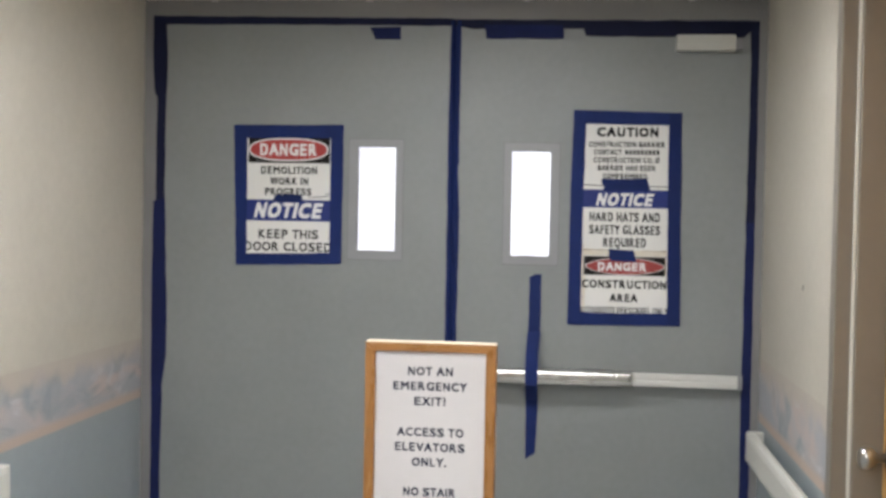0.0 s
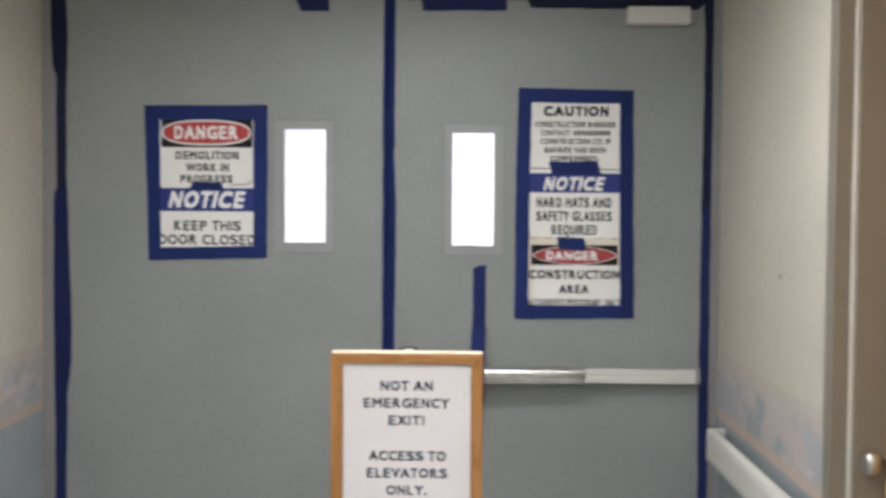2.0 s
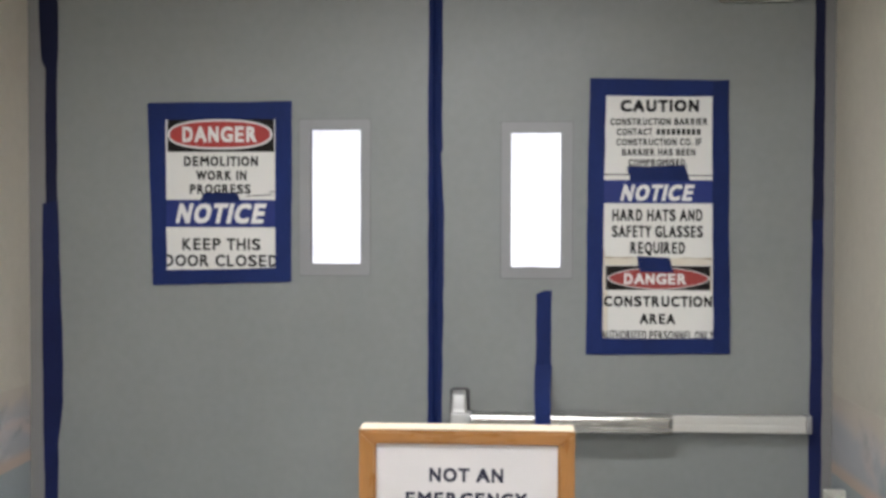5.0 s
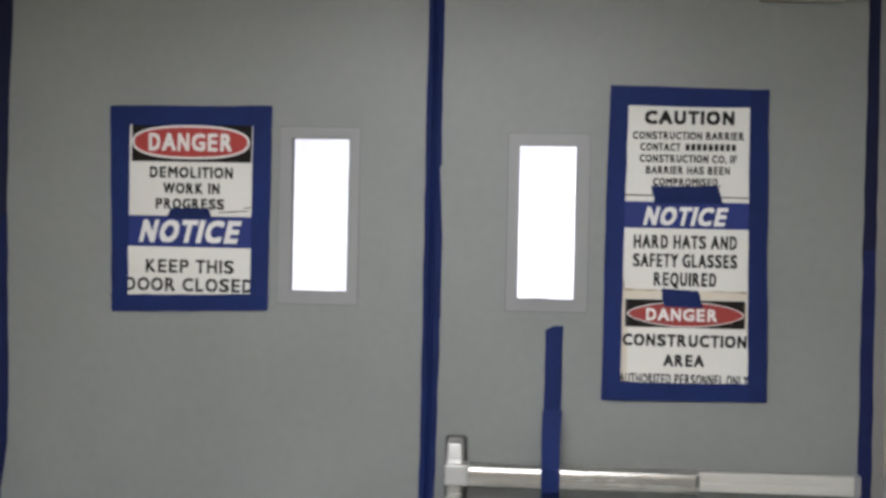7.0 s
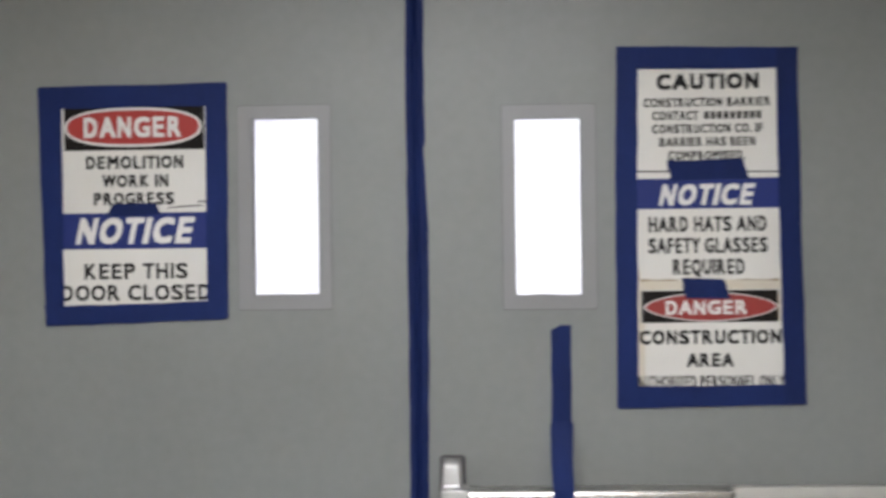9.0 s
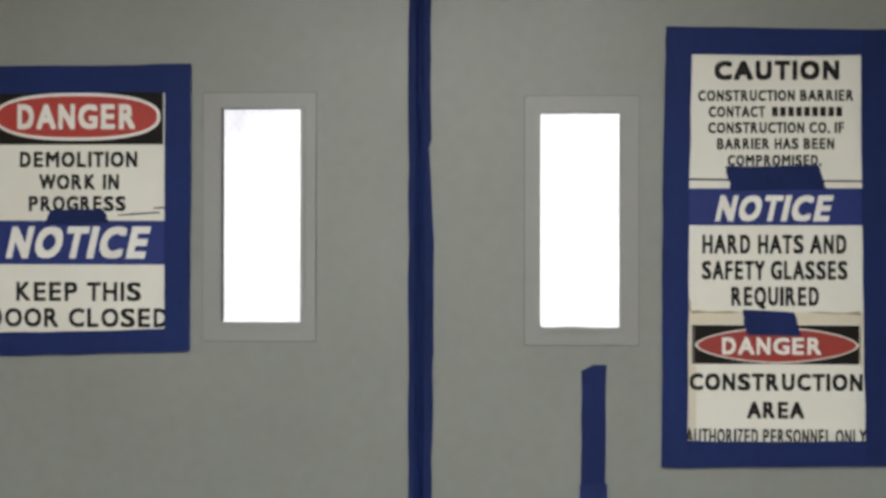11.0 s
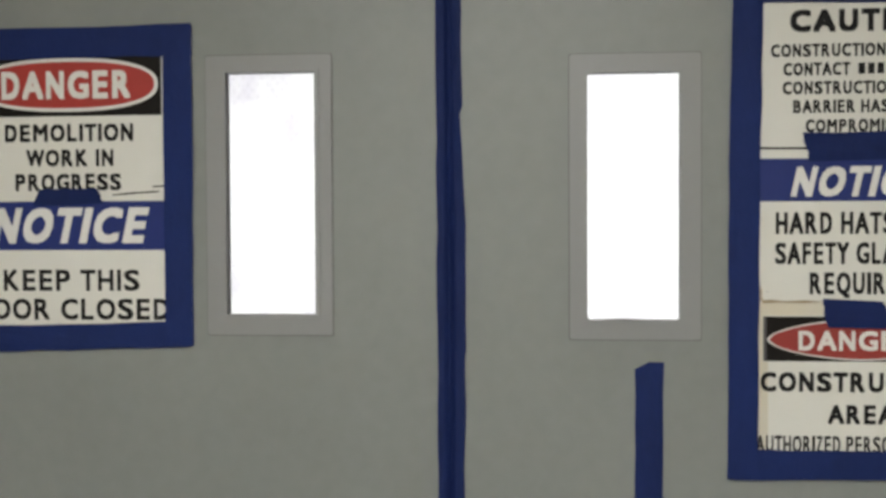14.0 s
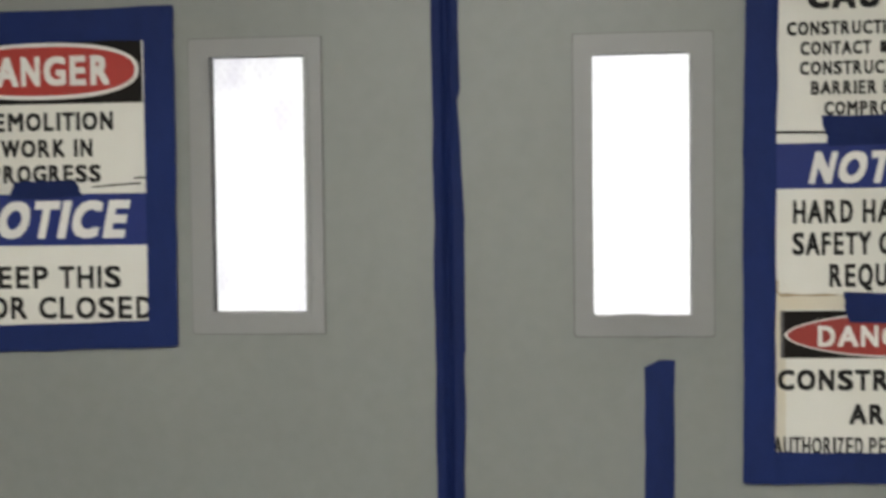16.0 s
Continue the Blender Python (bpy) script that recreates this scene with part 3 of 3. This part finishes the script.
def flat_fronted(rows):
    """A body standing on the door, from rows of (height, half width, depth), with a flat front and rounded corners."""
    bm = bmesh.new()
    loops = []
    for z, hw, dep in rows:
        r = min(0.007, hw * 0.5)
        pts = [(-hw, -0.0045)]
        for side in (-1, 1):
            for q in range(5):
                a = math.pi / 2 * (q if side < 0 else 4 - q) / 4
                pts.append((side * (hw - r + r * math.cos(a)), -(dep - r + r * math.sin(a))))
        pts.append((hw, -0.0045))
        loops.append([bm.verts.new((CX + x, y, z)) for x, y in pts])
    for a, b in zip(loops, loops[1:]):
        for q in range(len(a)):
            bm.faces.new((a[q], a[(q + 1) % len(a)], b[(q + 1) % len(a)], b[q]))
    bm.faces.new(loops[0])
    bm.faces.new(loops[-1])
    return bm


part("latch_head", flat_fronted(((1.0415, 0.0225, 0.058), (1.045, 0.0222, 0.0555), (1.049, 0.0218, 0.0525), (1.053, 0.0215, 0.0520), (1.086, 0.0200, 0.0510), (1.092, 0.0194, 0.0480), (1.096, 0.0186, 0.0430), (1.099, 0.0168, 0.034), (1.1005, 0.0135, 0.026))), M_CASE, bar, "tapered chrome latch head", True)
part("latch_block", box(0.075, 0.135, -0.068, -0.0045, 0.989, 1.041, 0.005), M_CASE, bar)
part("latch_leg", flat_fronted(((0.850, 0.016, 0.026), (0.858, 0.0215, 0.038), (0.90, 0.0222, 0.055), (0.989, 0.0225, 0.056), (0.9905, 0.0225, 0.056))), M_PAD, bar, "", True)
part("latch_plate", slab(rounded(0.0715, 0.1290, 0.840, 1.1060, 0.010), -0.004, -0.0004), M_GASKET, bar, "dark backing plate")

# door closer
c = part("door_closer", box(0.836, 1.047, -0.058, -0.0005, 2.217, 2.274, 0.004), M_CLOSER, t, "almond closer cover")
part("closer_bracket", box(1.049, 1.075, -0.020, -0.0005, 2.225, 2.268, 0.002), M_WINFRAME, c)

# ---- tape along the door edges ----
EDGE = "blue painter's tape sealing the edge of the grey doors"
# strips at head and jambs take the copies with shade in their colour
tape([(-1.146, 2.352), (0.02, 2.341)], [(-1.146, 2.318), (-0.6, 2.318), (0.02, 2.313)], -0.0016, "shade-darkened blue tape sealing the edge of the grey doors", material=M_TAPE_DEEP_SHADE)
tape([(0.02, 2.338), (1.137, 2.331)], [(0.02, 2.314), (0.10, 2.300), (0.16, 2.304), (1.137, 2.302)], -0.0022, "shade-darkened blue tape sealing the edge of the grey doors", material=M_TAPE_DEEP_SHADE)
tape([(0.132, 2.318), (0.428, 2.316)], [(0.138, 2.265), (0.430, 2.266)], -0.0034, EDGE, material=M_TAPE_SHADE)
tape([(0.495, 2.322), (1.125, 2.330)], [(0.508, 2.276), (0.84, 2.272), (0.95, 2.281), (1.03, 2.272), (1.08, 2.268), (1.10, 2.287)], -0.0046, "shade-darkened blue tape sealing the edge of the grey doors", material=M_TAPE_DEEP_SHADE)
tape([(-0.299, 2.306), (-0.279, 2.261)], [(-0.183, 2.309), (-0.180, 2.262)], -0.0016, "short patch of blue tape near the door head", material=M_TAPE_SHADE)
tape([(-1.146, 2.345), (-1.144, 2.16), (-1.138, 2.06)], [(-1.094, 2.33), (-1.086, 2.2), (-1.090, 2.06), (-1.100, 1.98)], -0.0028, "shade-darkened blue tape sealing the edge of the grey doors", material=M_TAPE_DEEP_SHADE)
tape([(-1.127, 2.08), (-1.129, 1.60)], [(-1.092, 2.08), (-1.094, 1.60)], -0.0016, "shade-darkened blue tape sealing the edge of the grey doors", material=M_TAPE_DEEP_SHADE)
tape([(-1.137, 1.64), (-1.141, 1.40), (-1.139, 0.92)], [(-1.091, 1.65), (-1.086, 1.42), (-1.078, 1.16), (-1.080, 1.05), (-1.096, 0.92)], -0.0028, EDGE, material=M_TAPE_SHADE)
tape([(-1.138, 0.98), (-1.139, 0.05)], [(-1.094, 0.98), (-1.100, 0.6), (-1.099, 0.05)], -0.0016, EDGE, material=M_TAPE_SHADE)
tape([(1.103, 2.30), (1.108, 2.18), (1.104, 1.55)], [(1.137, 2.32), (1.137, 1.55)], -0.0016, "shade-darkened blue tape sealing the edge of the grey doors", material=M_TAPE_DEEP_SHADE)
tape([(1.105, 1.60), (1.102, 0.9), (1.108, 0.05)], [(1.137, 1.60), (1.138, 0.9), (1.137, 0.05)], -0.0026, EDGE, material=M_TAPE_SHADE)


def into_gap(x, z):
    return -0.009 * max(0.0, 1 - abs(x - SEAM) / 0.008)


CREASE = (0, 0.22, 0.32, 0.40, 0.47, 0.56, 0.66, 0.82, 1)
tape([(0.009, 2.335), (0.006, 2.0), (0.006, 1.40)], [(0.048, 2.335), (0.046, 2.0), (0.0475, 1.80), (0.0445, 1.785), (0.053, 1.61), (0.053, 1.40)], -0.0030, EDGE, bend=into_gap, cols=CREASE)
tape([(0.007, 1.42), (0.006, 0.95), (0.004, 0.05)], [(0.052, 1.42), (0.046, 0.95), (0.046, 0.05)], -0.0042, EDGE, bend=into_gap, cols=CREASE)


# the strip that holds the push pad down
def over_bar(x, z):
    pts = [(0.60, 0.0), (0.915, 0.0), (0.984, 0.094), (1.047, 0.096), (1.16, 0.006), (1.19, 0.0), (2.0, 0.0)]
    return float(np.interp(z, [p[0] for p in pts], [p[1] for p in pts]))


tape([(0.321, 1.380), (0.320, 1.16)], [(0.342, 1.392), (0.365, 1.391), (0.364, 1.16)], -0.0014, "blue tape strip with a torn top, below the window")
tape([(0.316, 1.178), (0.314, 1.10), (0.315, 1.046), (0.315, 1.0), (0.316, 0.985), (0.316, 0.92), (0.318, 0.696)],
     [(0.366, 1.178), (0.362, 1.10), (0.361, 1.046), (0.361, 1.0), (0.361, 0.985), (0.361, 0.92), (0.356, 0.719)],
     -0.0026, "blue tape strip running over the push pad of the panic bar", bend=over_bar)


# ---- signs on the left-hand leaf ----
def sheet(name, base, label):
    return thing(name, base, label, "sign", "door signs")


def field(name, pts, y, material, parent, label=""):
    return part(name, slab(pts, y, y + 0.0006), material, parent, label)


def rect(x0, x1, z0, z1):
    return [(x0, z0), (x1, z0), (x1, z1), (x0, z1)]


s = sheet("danger_sign", (-0.604, -0.001, 1.652), "white danger sign for demolition work, red oval on black")
field("board", rect(-0.785, -0.438, 1.652, 1.905), -0.0016, M_PAPER, s)
field("header", rect(-0.762, -0.446, 1.792, 1.905), -0.0022, M_SIGNBLACK, s)
field("oval_rim", oval(-0.606, 1.843, 0.155, 0.044, 2.4), -0.0028, M_WHITEINK, s)
field("oval", oval(-0.606, 1.843, 0.149, 0.038, 2.4), -0.0034, M_RED, s)
lettering("DANGER", -0.717, -0.497, 1.866, 1.820, -0.0038, M_WHITEINK, s, 0.046)
lettering("DEMOLITION", -0.713, -0.494, 1.7790, 1.7500, -0.0020, M_INK2, s, 0.048)
lettering("WORK IN", -0.677, -0.528, 1.7370, 1.7090, -0.0020, M_INK2, s, 0.048)
lettering("PROGRESS", -0.696, -0.515, 1.6970, 1.6690, -0.0020, M_INK2, s, 0.048)
field("fine_print", [(-0.530, 1.6605), (-0.452, 1.6655), (-0.452, 1.668), (-0.500, 1.6655), (-0.530, 1.6625)], -0.0022, M_INK2, s)
field("mark", [(-0.462, 1.6735), (-0.443, 1.6745), (-0.443, 1.6770), (-0.462, 1.6760)], -0.0022, M_INK2, s)
s = sheet("notice_sign", (-0.604, -0.001, 1.44), "white notice sign asking to keep the door closed, blue header")
field("board", rect(-0.785, -0.436, 1.430, 1.6515), -0.0013, M_PAPER, s)
field("header", rect(-0.785, -0.437, 1.571, 1.6512), -0.0019, M_BLUE, s)
lettering("NOTICE", -0.739, -0.467, 1.641, 1.582, -0.0024, M_WHITEINK, s, 0.053, 0.22)
lettering("KEEP THIS", -0.719, -0.486, 1.5385, 1.5035, -0.0018, M_INK2, s, 0.036)
lettering("DOOR CLOSED", -0.772, -0.436, 1.4905, 1.4555, -0.0018, M_INK2, s, 0.036)
RIM = "blue painter's tape framing the signs on the door"
tape([(-0.820, 1.936), (-0.393, 1.939)], [(-0.816, 1.886), (-0.393, 1.888)], -0.0046, RIM)
tape([(-0.812, 1.444), (-0.396, 1.453)], [(-0.808, 1.400), (-0.404, 1.410), (-0.394, 1.414)], -0.0046, RIM)
tape([(-0.820, 1.934), (-0.806, 1.402)], [(-0.766, 1.934), (-0.765, 1.402)], -0.0056, RIM)
tape([(-0.442, 1.937), (-0.441, 1.411)], [(-0.393, 1.937), (-0.395, 1.413)], -0.0056, RIM)
tape([(-0.657, 1.671), (-0.554, 1.672)], [(-0.668, 1.644), (-0.543, 1.647)], -0.0040, "torn patch of blue tape holding a sign sheet")

# ---- signs on the right-hand leaf ----
s = sheet("caution_sign", (0.67, -0.001, 1.71), "white caution sign about the construction barrier, black lettering")
field("board", rect(0.505, 0.835, 1.711, 1.965), -0.0022, M_PAPER, s)
lettering("CAUTION", 0.559, 0.782, 1.941, 1.906, -0.0027, M_INK, s, 0.066)
lettering("CONSTRUCTION BARRIER", 0.530, 0.807, 1.888, 1.868, -0.0027, M_INK2, s, 0.045)
lettering("CONTACT", 0.549, 0.650, 1.859, 1.839, -0.0027, M_INK2, s, 0.045)
for i in range(9):
    field("word_bar", rect(0.6625 + 0.0143 * i, 0.6725 + 0.0143 * i, 1.8405, 1.8575), -0.0027, M_INK2, s)
lettering("CONSTRUCTION CO. IF", 0.548, 0.790, 1.830, 1.810, -0.0027, M_INK2, s, 0.045)
lettering("BARRIER HAS BEEN", 0.564, 0.773, 1.801, 1.781, -0.0027, M_INK2, s, 0.045)
lettering("COMPROMISED.", 0.583, 0.750, 1.771, 1.751, -0.0027, M_INK2, s, 0.045)
field("rule", [(0.505, 1.7255), (0.835, 1.7215), (0.835, 1.7245), (0.505, 1.7290)], -0.0028, M_INK, s)
s = sheet("notice_sign", (0.67, -0.001, 1.487), "white notice sign about hard hats and safety glasses, blue header")
field("board", rect(0.500, 0.835, 1.487, 1.7108), -0.0019, M_PAPER, s)
field("header", rect(0.500, 0.835, 1.644, 1.7106), -0.0025, M_BLUE, s)
lettering("NOTICE", 0.560, 0.773, 1.698, 1.651, -0.0030, M_WHITEINK, s, 0.053, 0.22)
lettering("HARD HATS AND", 0.538, 0.795, 1.627, 1.593, -0.0024, M_INK2, s, 0.038)
lettering("SAFETY GLASSES", 0.537, 0.797, 1.580, 1.546, -0.0024, M_INK2, s, 0.038)
lettering("REQUIRED", 0.590, 0.746, 1.533, 1.499, -0.0024, M_INK2, s, 0.038)
field("smudge", [(0.5205, 1.5065), (0.5245, 1.5035), (0.5265, 1.500), (0.5235, 1.5045)], -0.0024, M_INK2, s)
s = sheet("danger_sign", (0.67, -0.001, 1.25), "yellowed danger sign for a construction area, red oval on black")
field("board", rect(0.500, 0.840, 1.240, 1.4868), -0.0013, M_AGED, s)
field("panel", rect(0.527, 0.835, 1.240, 1.466), -0.0017, M_PAPER, s)
field("faded_edge", rect(0.5195, 0.526, 1.394, 1.464), -0.0021, M_GASKET, s)
field("header", rect(0.5245, 0.818, 1.394, 1.464), -0.0023, M_SIGNBLACK, s)
field("oval_rim", oval(0.671, 1.428, 0.146, 0.0325, 1.75), -0.0029, M_WHITEINK, s)
field("oval", oval(0.671, 1.428, 0.142, 0.0300, 1.75), -0.0035, M_RED2, s)
lettering("DANGER", 0.573, 0.750, 1.442, 1.411, -0.0040, M_WHITEINK, s, 0.045)
lettering("CONSTRUCTION", 0.515, 0.824, 1.377, 1.346, -0.0022, M_INK2, s, 0.05)
lettering("AREA", 0.618, 0.720, 1.326, 1.296, -0.0022, M_INK2, s, 0.05)
lettering("AUTHORIZED PERSONNEL ONLY", 0.508, 0.831, 1.277, 1.250, -0.0022, M_INK2, s, 0.026)
for outline in ([(0.516, 1.4890), (0.530, 1.4905), (0.552, 1.4880), (0.585, 1.4895), (0.610, 1.4872), (0.580, 1.4850), (0.545, 1.4862), (0.520, 1.4845)],
                [(0.722, 1.4872), (0.750, 1.4885), (0.790, 1.4862), (0.818, 1.4895), (0.821, 1.4820), (0.800, 1.4845), (0.760, 1.4855)],
                [(0.514, 1.512), (0.517, 1.507), (0.5165, 1.494), (0.5195, 1.489), (0.514, 1.489)],
                [(0.8195, 1.470), (0.8215, 1.455), (0.8210, 1.405), (0.8235, 1.385), (0.8180, 1.402), (0.8185, 1.450)]):
    field("grime", outline, -0.0030, M_GRIME, s, "brown grime along the glued edge")
tape([(0.471, 2.003), (0.865, 1.996)], [(0.471, 1.953), (0.866, 1.949)], -0.0052, RIM)
tape([(0.464, 1.254), (0.876, 1.256)], [(0.464, 1.206), (0.877, 1.211)], -0.0052, RIM)
tape([(0.471, 2.001), (0.465, 1.60), (0.464, 1.208)], [(0.518, 2.001), (0.513, 1.60), (0.510, 1.208)], -0.0062, RIM)
tape([(0.820, 1.996), (0.822, 1.6), (0.829, 1.212)], [(0.866, 1.996), (0.870, 1.6), (0.877, 1.212)], -0.0062, RIM)
tape([(0.576, 1.750), (0.747, 1.752)], [(0.588, 1.706), (0.760, 1.708)], -0.0046, "torn patch of blue tape holding a sign sheet")
tape([(0.606, 1.493), (0.703, 1.487)], [(0.614, 1.448), (0.717, 1.444)], -0.0046, "torn patch of blue tape holding a sign sheet")

# ---- hand rails ----
def hand_rail(x_wall, side, y0, y1):
    """side: +1 where the rail stands out towards +x."""
    t = thing("hand_rail", (x_wall + side * 0.03, (y0 + y1) / 2, 0.79), "almond vinyl hand rail fixed along the corridor wall", "hand rail", "hand rails")
    prof = [(0.030, 0.750), (0.030, 0.848), (0.036, 0.860), (0.048, 0.863), (0.060, 0.856), (0.064, 0.840), (0.062, 0.770), (0.056, 0.752), (0.044, 0.746)]
    bm = bmesh.new()
    rows = [[bm.verts.new((x_wall + side * d, y, z)) for d, z in prof] for y in (y0, y1)]
    for i in range(len(prof)):
        j = (i + 1) % len(prof)
        bm.faces.new((rows[0][i], rows[0][j], rows[1][j], rows[1][i]))
    bm.faces.new(rows[0])
    bm.faces.new(rows[1][::-1])
    part("rail", bm, M_RAIL, t)
    a, b = sorted((x_wall + side * 0.001, x_wall + side * 0.062))
    part("end_return", box(a, b, y1 - 0.001, y1 + 0.022, 0.752, 0.860, 0.008), M_RAIL, t)
    y = y1 - 0.08
    while y > y0:
        a, b = sorted((x_wall + side * 0.001, x_wall + side * 0.031))
        part("bracket", box(a, b, y - 0.025, y + 0.025, 0.76, 0.82, 0.003), M_DARKMETAL, t)
        y -= 0.8
    return t


hand_rail(XR - 0.002, -1, -1.235, -0.165)
hand_rail(XL + 0.002, 1, -6.5, -1.20)

# ---- side door in the right-hand wall ----
bm = box(1.152, XR + 0.02, -1.306, -1.252, 0, DTOP + 0.05, 0.004)
box(1.152, 1.202, -1.312, -1.287, 0, DTOP, 0.003, bm)
box(1.200, 1.326, -1.326, -1.287, 0, DTOP, 0.004, bm)
box(1.154, 1.320, -2.05, -2.022, 0, DTOP, 0.004, bm)
box(1.152, XR + 0.02, -2.076, -2.024, 0, DTOP + 0.05, 0.004, bm)
box(1.154, 1.320, -2.021, -1.327, DTOP - 0.03, DTOP + 0.045, 0.004, bm)
structure("side_door_frame", bm, M_JAMB, "brown painted steel frame of the side door")
structure("door_seal", box(1.191, 1.1995, -1.320, -1.3125, 0, DTOP - 0.04, 0.002), M_RAIL, "pale rubber seal along the side door frame")
d = thing("side_door", (1.295, -1.65, 0.0), "yellow birch veneer door, closed, with a round metal knob", "door")
part("panel", box(1.275, 1.319, -2.019, -1.334, 0.008, DTOP - 0.035, 0.002), M_YELLOW, d)
k = part("knob", revolve([(-0.008, 0.012), (0.018, 0.011), (0.022, 0.018), (0.030, 0.026), (0.042, 0.0285), (0.052, 0.026), (0.058, 0.018), (0.060, 0.006)], (1.2605, -1.395, 1.022), (-1, 0, 0)), M_CHROME, d, "round chrome knob", True)
part("rosette", revolve([(0, 0.029), (0.003, 0.029), (0.006, 0.023)], (1.2748, -1.395, 1.022), (-1, 0, 0)), M_DARKMETAL, k)

# small scuff on the right-hand wall
part_mark = tagged(part("wall_scuff", box(XR - 0.0012, XR - 0.0002, -0.800, -0.791, 1.399, 1.416, 0.0004), M_INK2), "small dark gouge in the wallcovering", "scuff")

# ---- framed sign on a stand ----
EX0, EX1, ET, EB, EY = 0.041, 0.329, 1.321, 0.86, -1.858
t = thing("sign_stand", ((EX0 + EX1) / 2, EY + 0.02, 0.0), "honey oak framed paper sign on a floor stand before the doors", "sign stand")
W, WT = 0.0225, 0.0185
for name, outline in (("frame_rail", [(EX0, ET), (EX1, ET), (EX1 - W, ET - WT), (EX0 + W, ET - WT)]), ("frame_rail", [(EX0, EB), (EX0 + W, EB + W), (EX1 - W, EB + W), (EX1, EB)]),
                      ("frame_stile", [(EX0, EB), (EX0, ET), (EX0 + W, ET - WT), (EX0 + W, EB + W)]), ("frame_stile", [(EX1, ET), (EX1, EB), (EX1 - W, EB + W), (EX1 - W, ET - WT)])):
    bm = slab(outline, EY, EY + 0.045)
    bmesh.ops.bevel(bm, geom=[e for e in bm.edges if all(abs(v.co.y - EY) < 1e-5 for v in e.verts)], offset=0.003, segments=2, affect="EDGES")
    part(name, bm, M_OAK_RAIL if name == "frame_rail" else M_OAK, t)
p = part("paper", box(EX0 + W - 0.004, EX1 - W + 0.004, EY + 0.012, EY + 0.0126, EB + W - 0.004, ET - WT + 0.004), M_PRINT, t, "white printed sheet")
# added thin strip: the bright lit top of the frame, as colour
part("frame_cap", box(EX0 + 0.001, EX1 - 0.001, EY + 0.002, EY + 0.044, ET + 0.0002, ET + 0.0022, 0.0008), M_LITWOOD, t, "top edge of the frame, coloured pale as if strongly lit")
part("backing", box(EX0 + W - 0.006, EX1 - W + 0.006, EY + 0.0135, EY + 0.022, EB + W - 0.006, ET - WT + 0.006), M_OAK, t)
for words, x0, x1, zt, zb in (("NOT AN", 0.134, 0.233, 1.272, 1.253), ("EMERGENCY", 0.102, 0.265, 1.239, 1.220), ("EXIT!", 0.149, 0.218, 1.206, 1.187), ("ACCESS TO", 0.112, 0.259, 1.138, 1.119),
                              ("ELEVATORS", 0.108, 0.262, 1.105, 1.086), ("ONLY.", 0.146, 0.222, 1.072, 1.053), ("NO STAIR", 0.128, 0.243, 1.006, 0.987)):
    lettering(words, x0 + 0.001, x1 + 0.001, zt - 0.003, zb - 0.003, EY + 0.0115, M_INK3, p, 0.045)
part("post", revolve([(0, 0.014), (1.0, 0.014)], ((EX0 + EX1) / 2, EY + 0.062, 0.02), (0, 0, 1), 16), M_DARKMETAL, t)
part("base", revolve([(0, 0.16), (0.012, 0.16), (0.02, 0.14)], ((EX0 + EX1) / 2, EY + 0.062, 0.0), (0, 0, 1), 32), M_DARKMETAL, t)
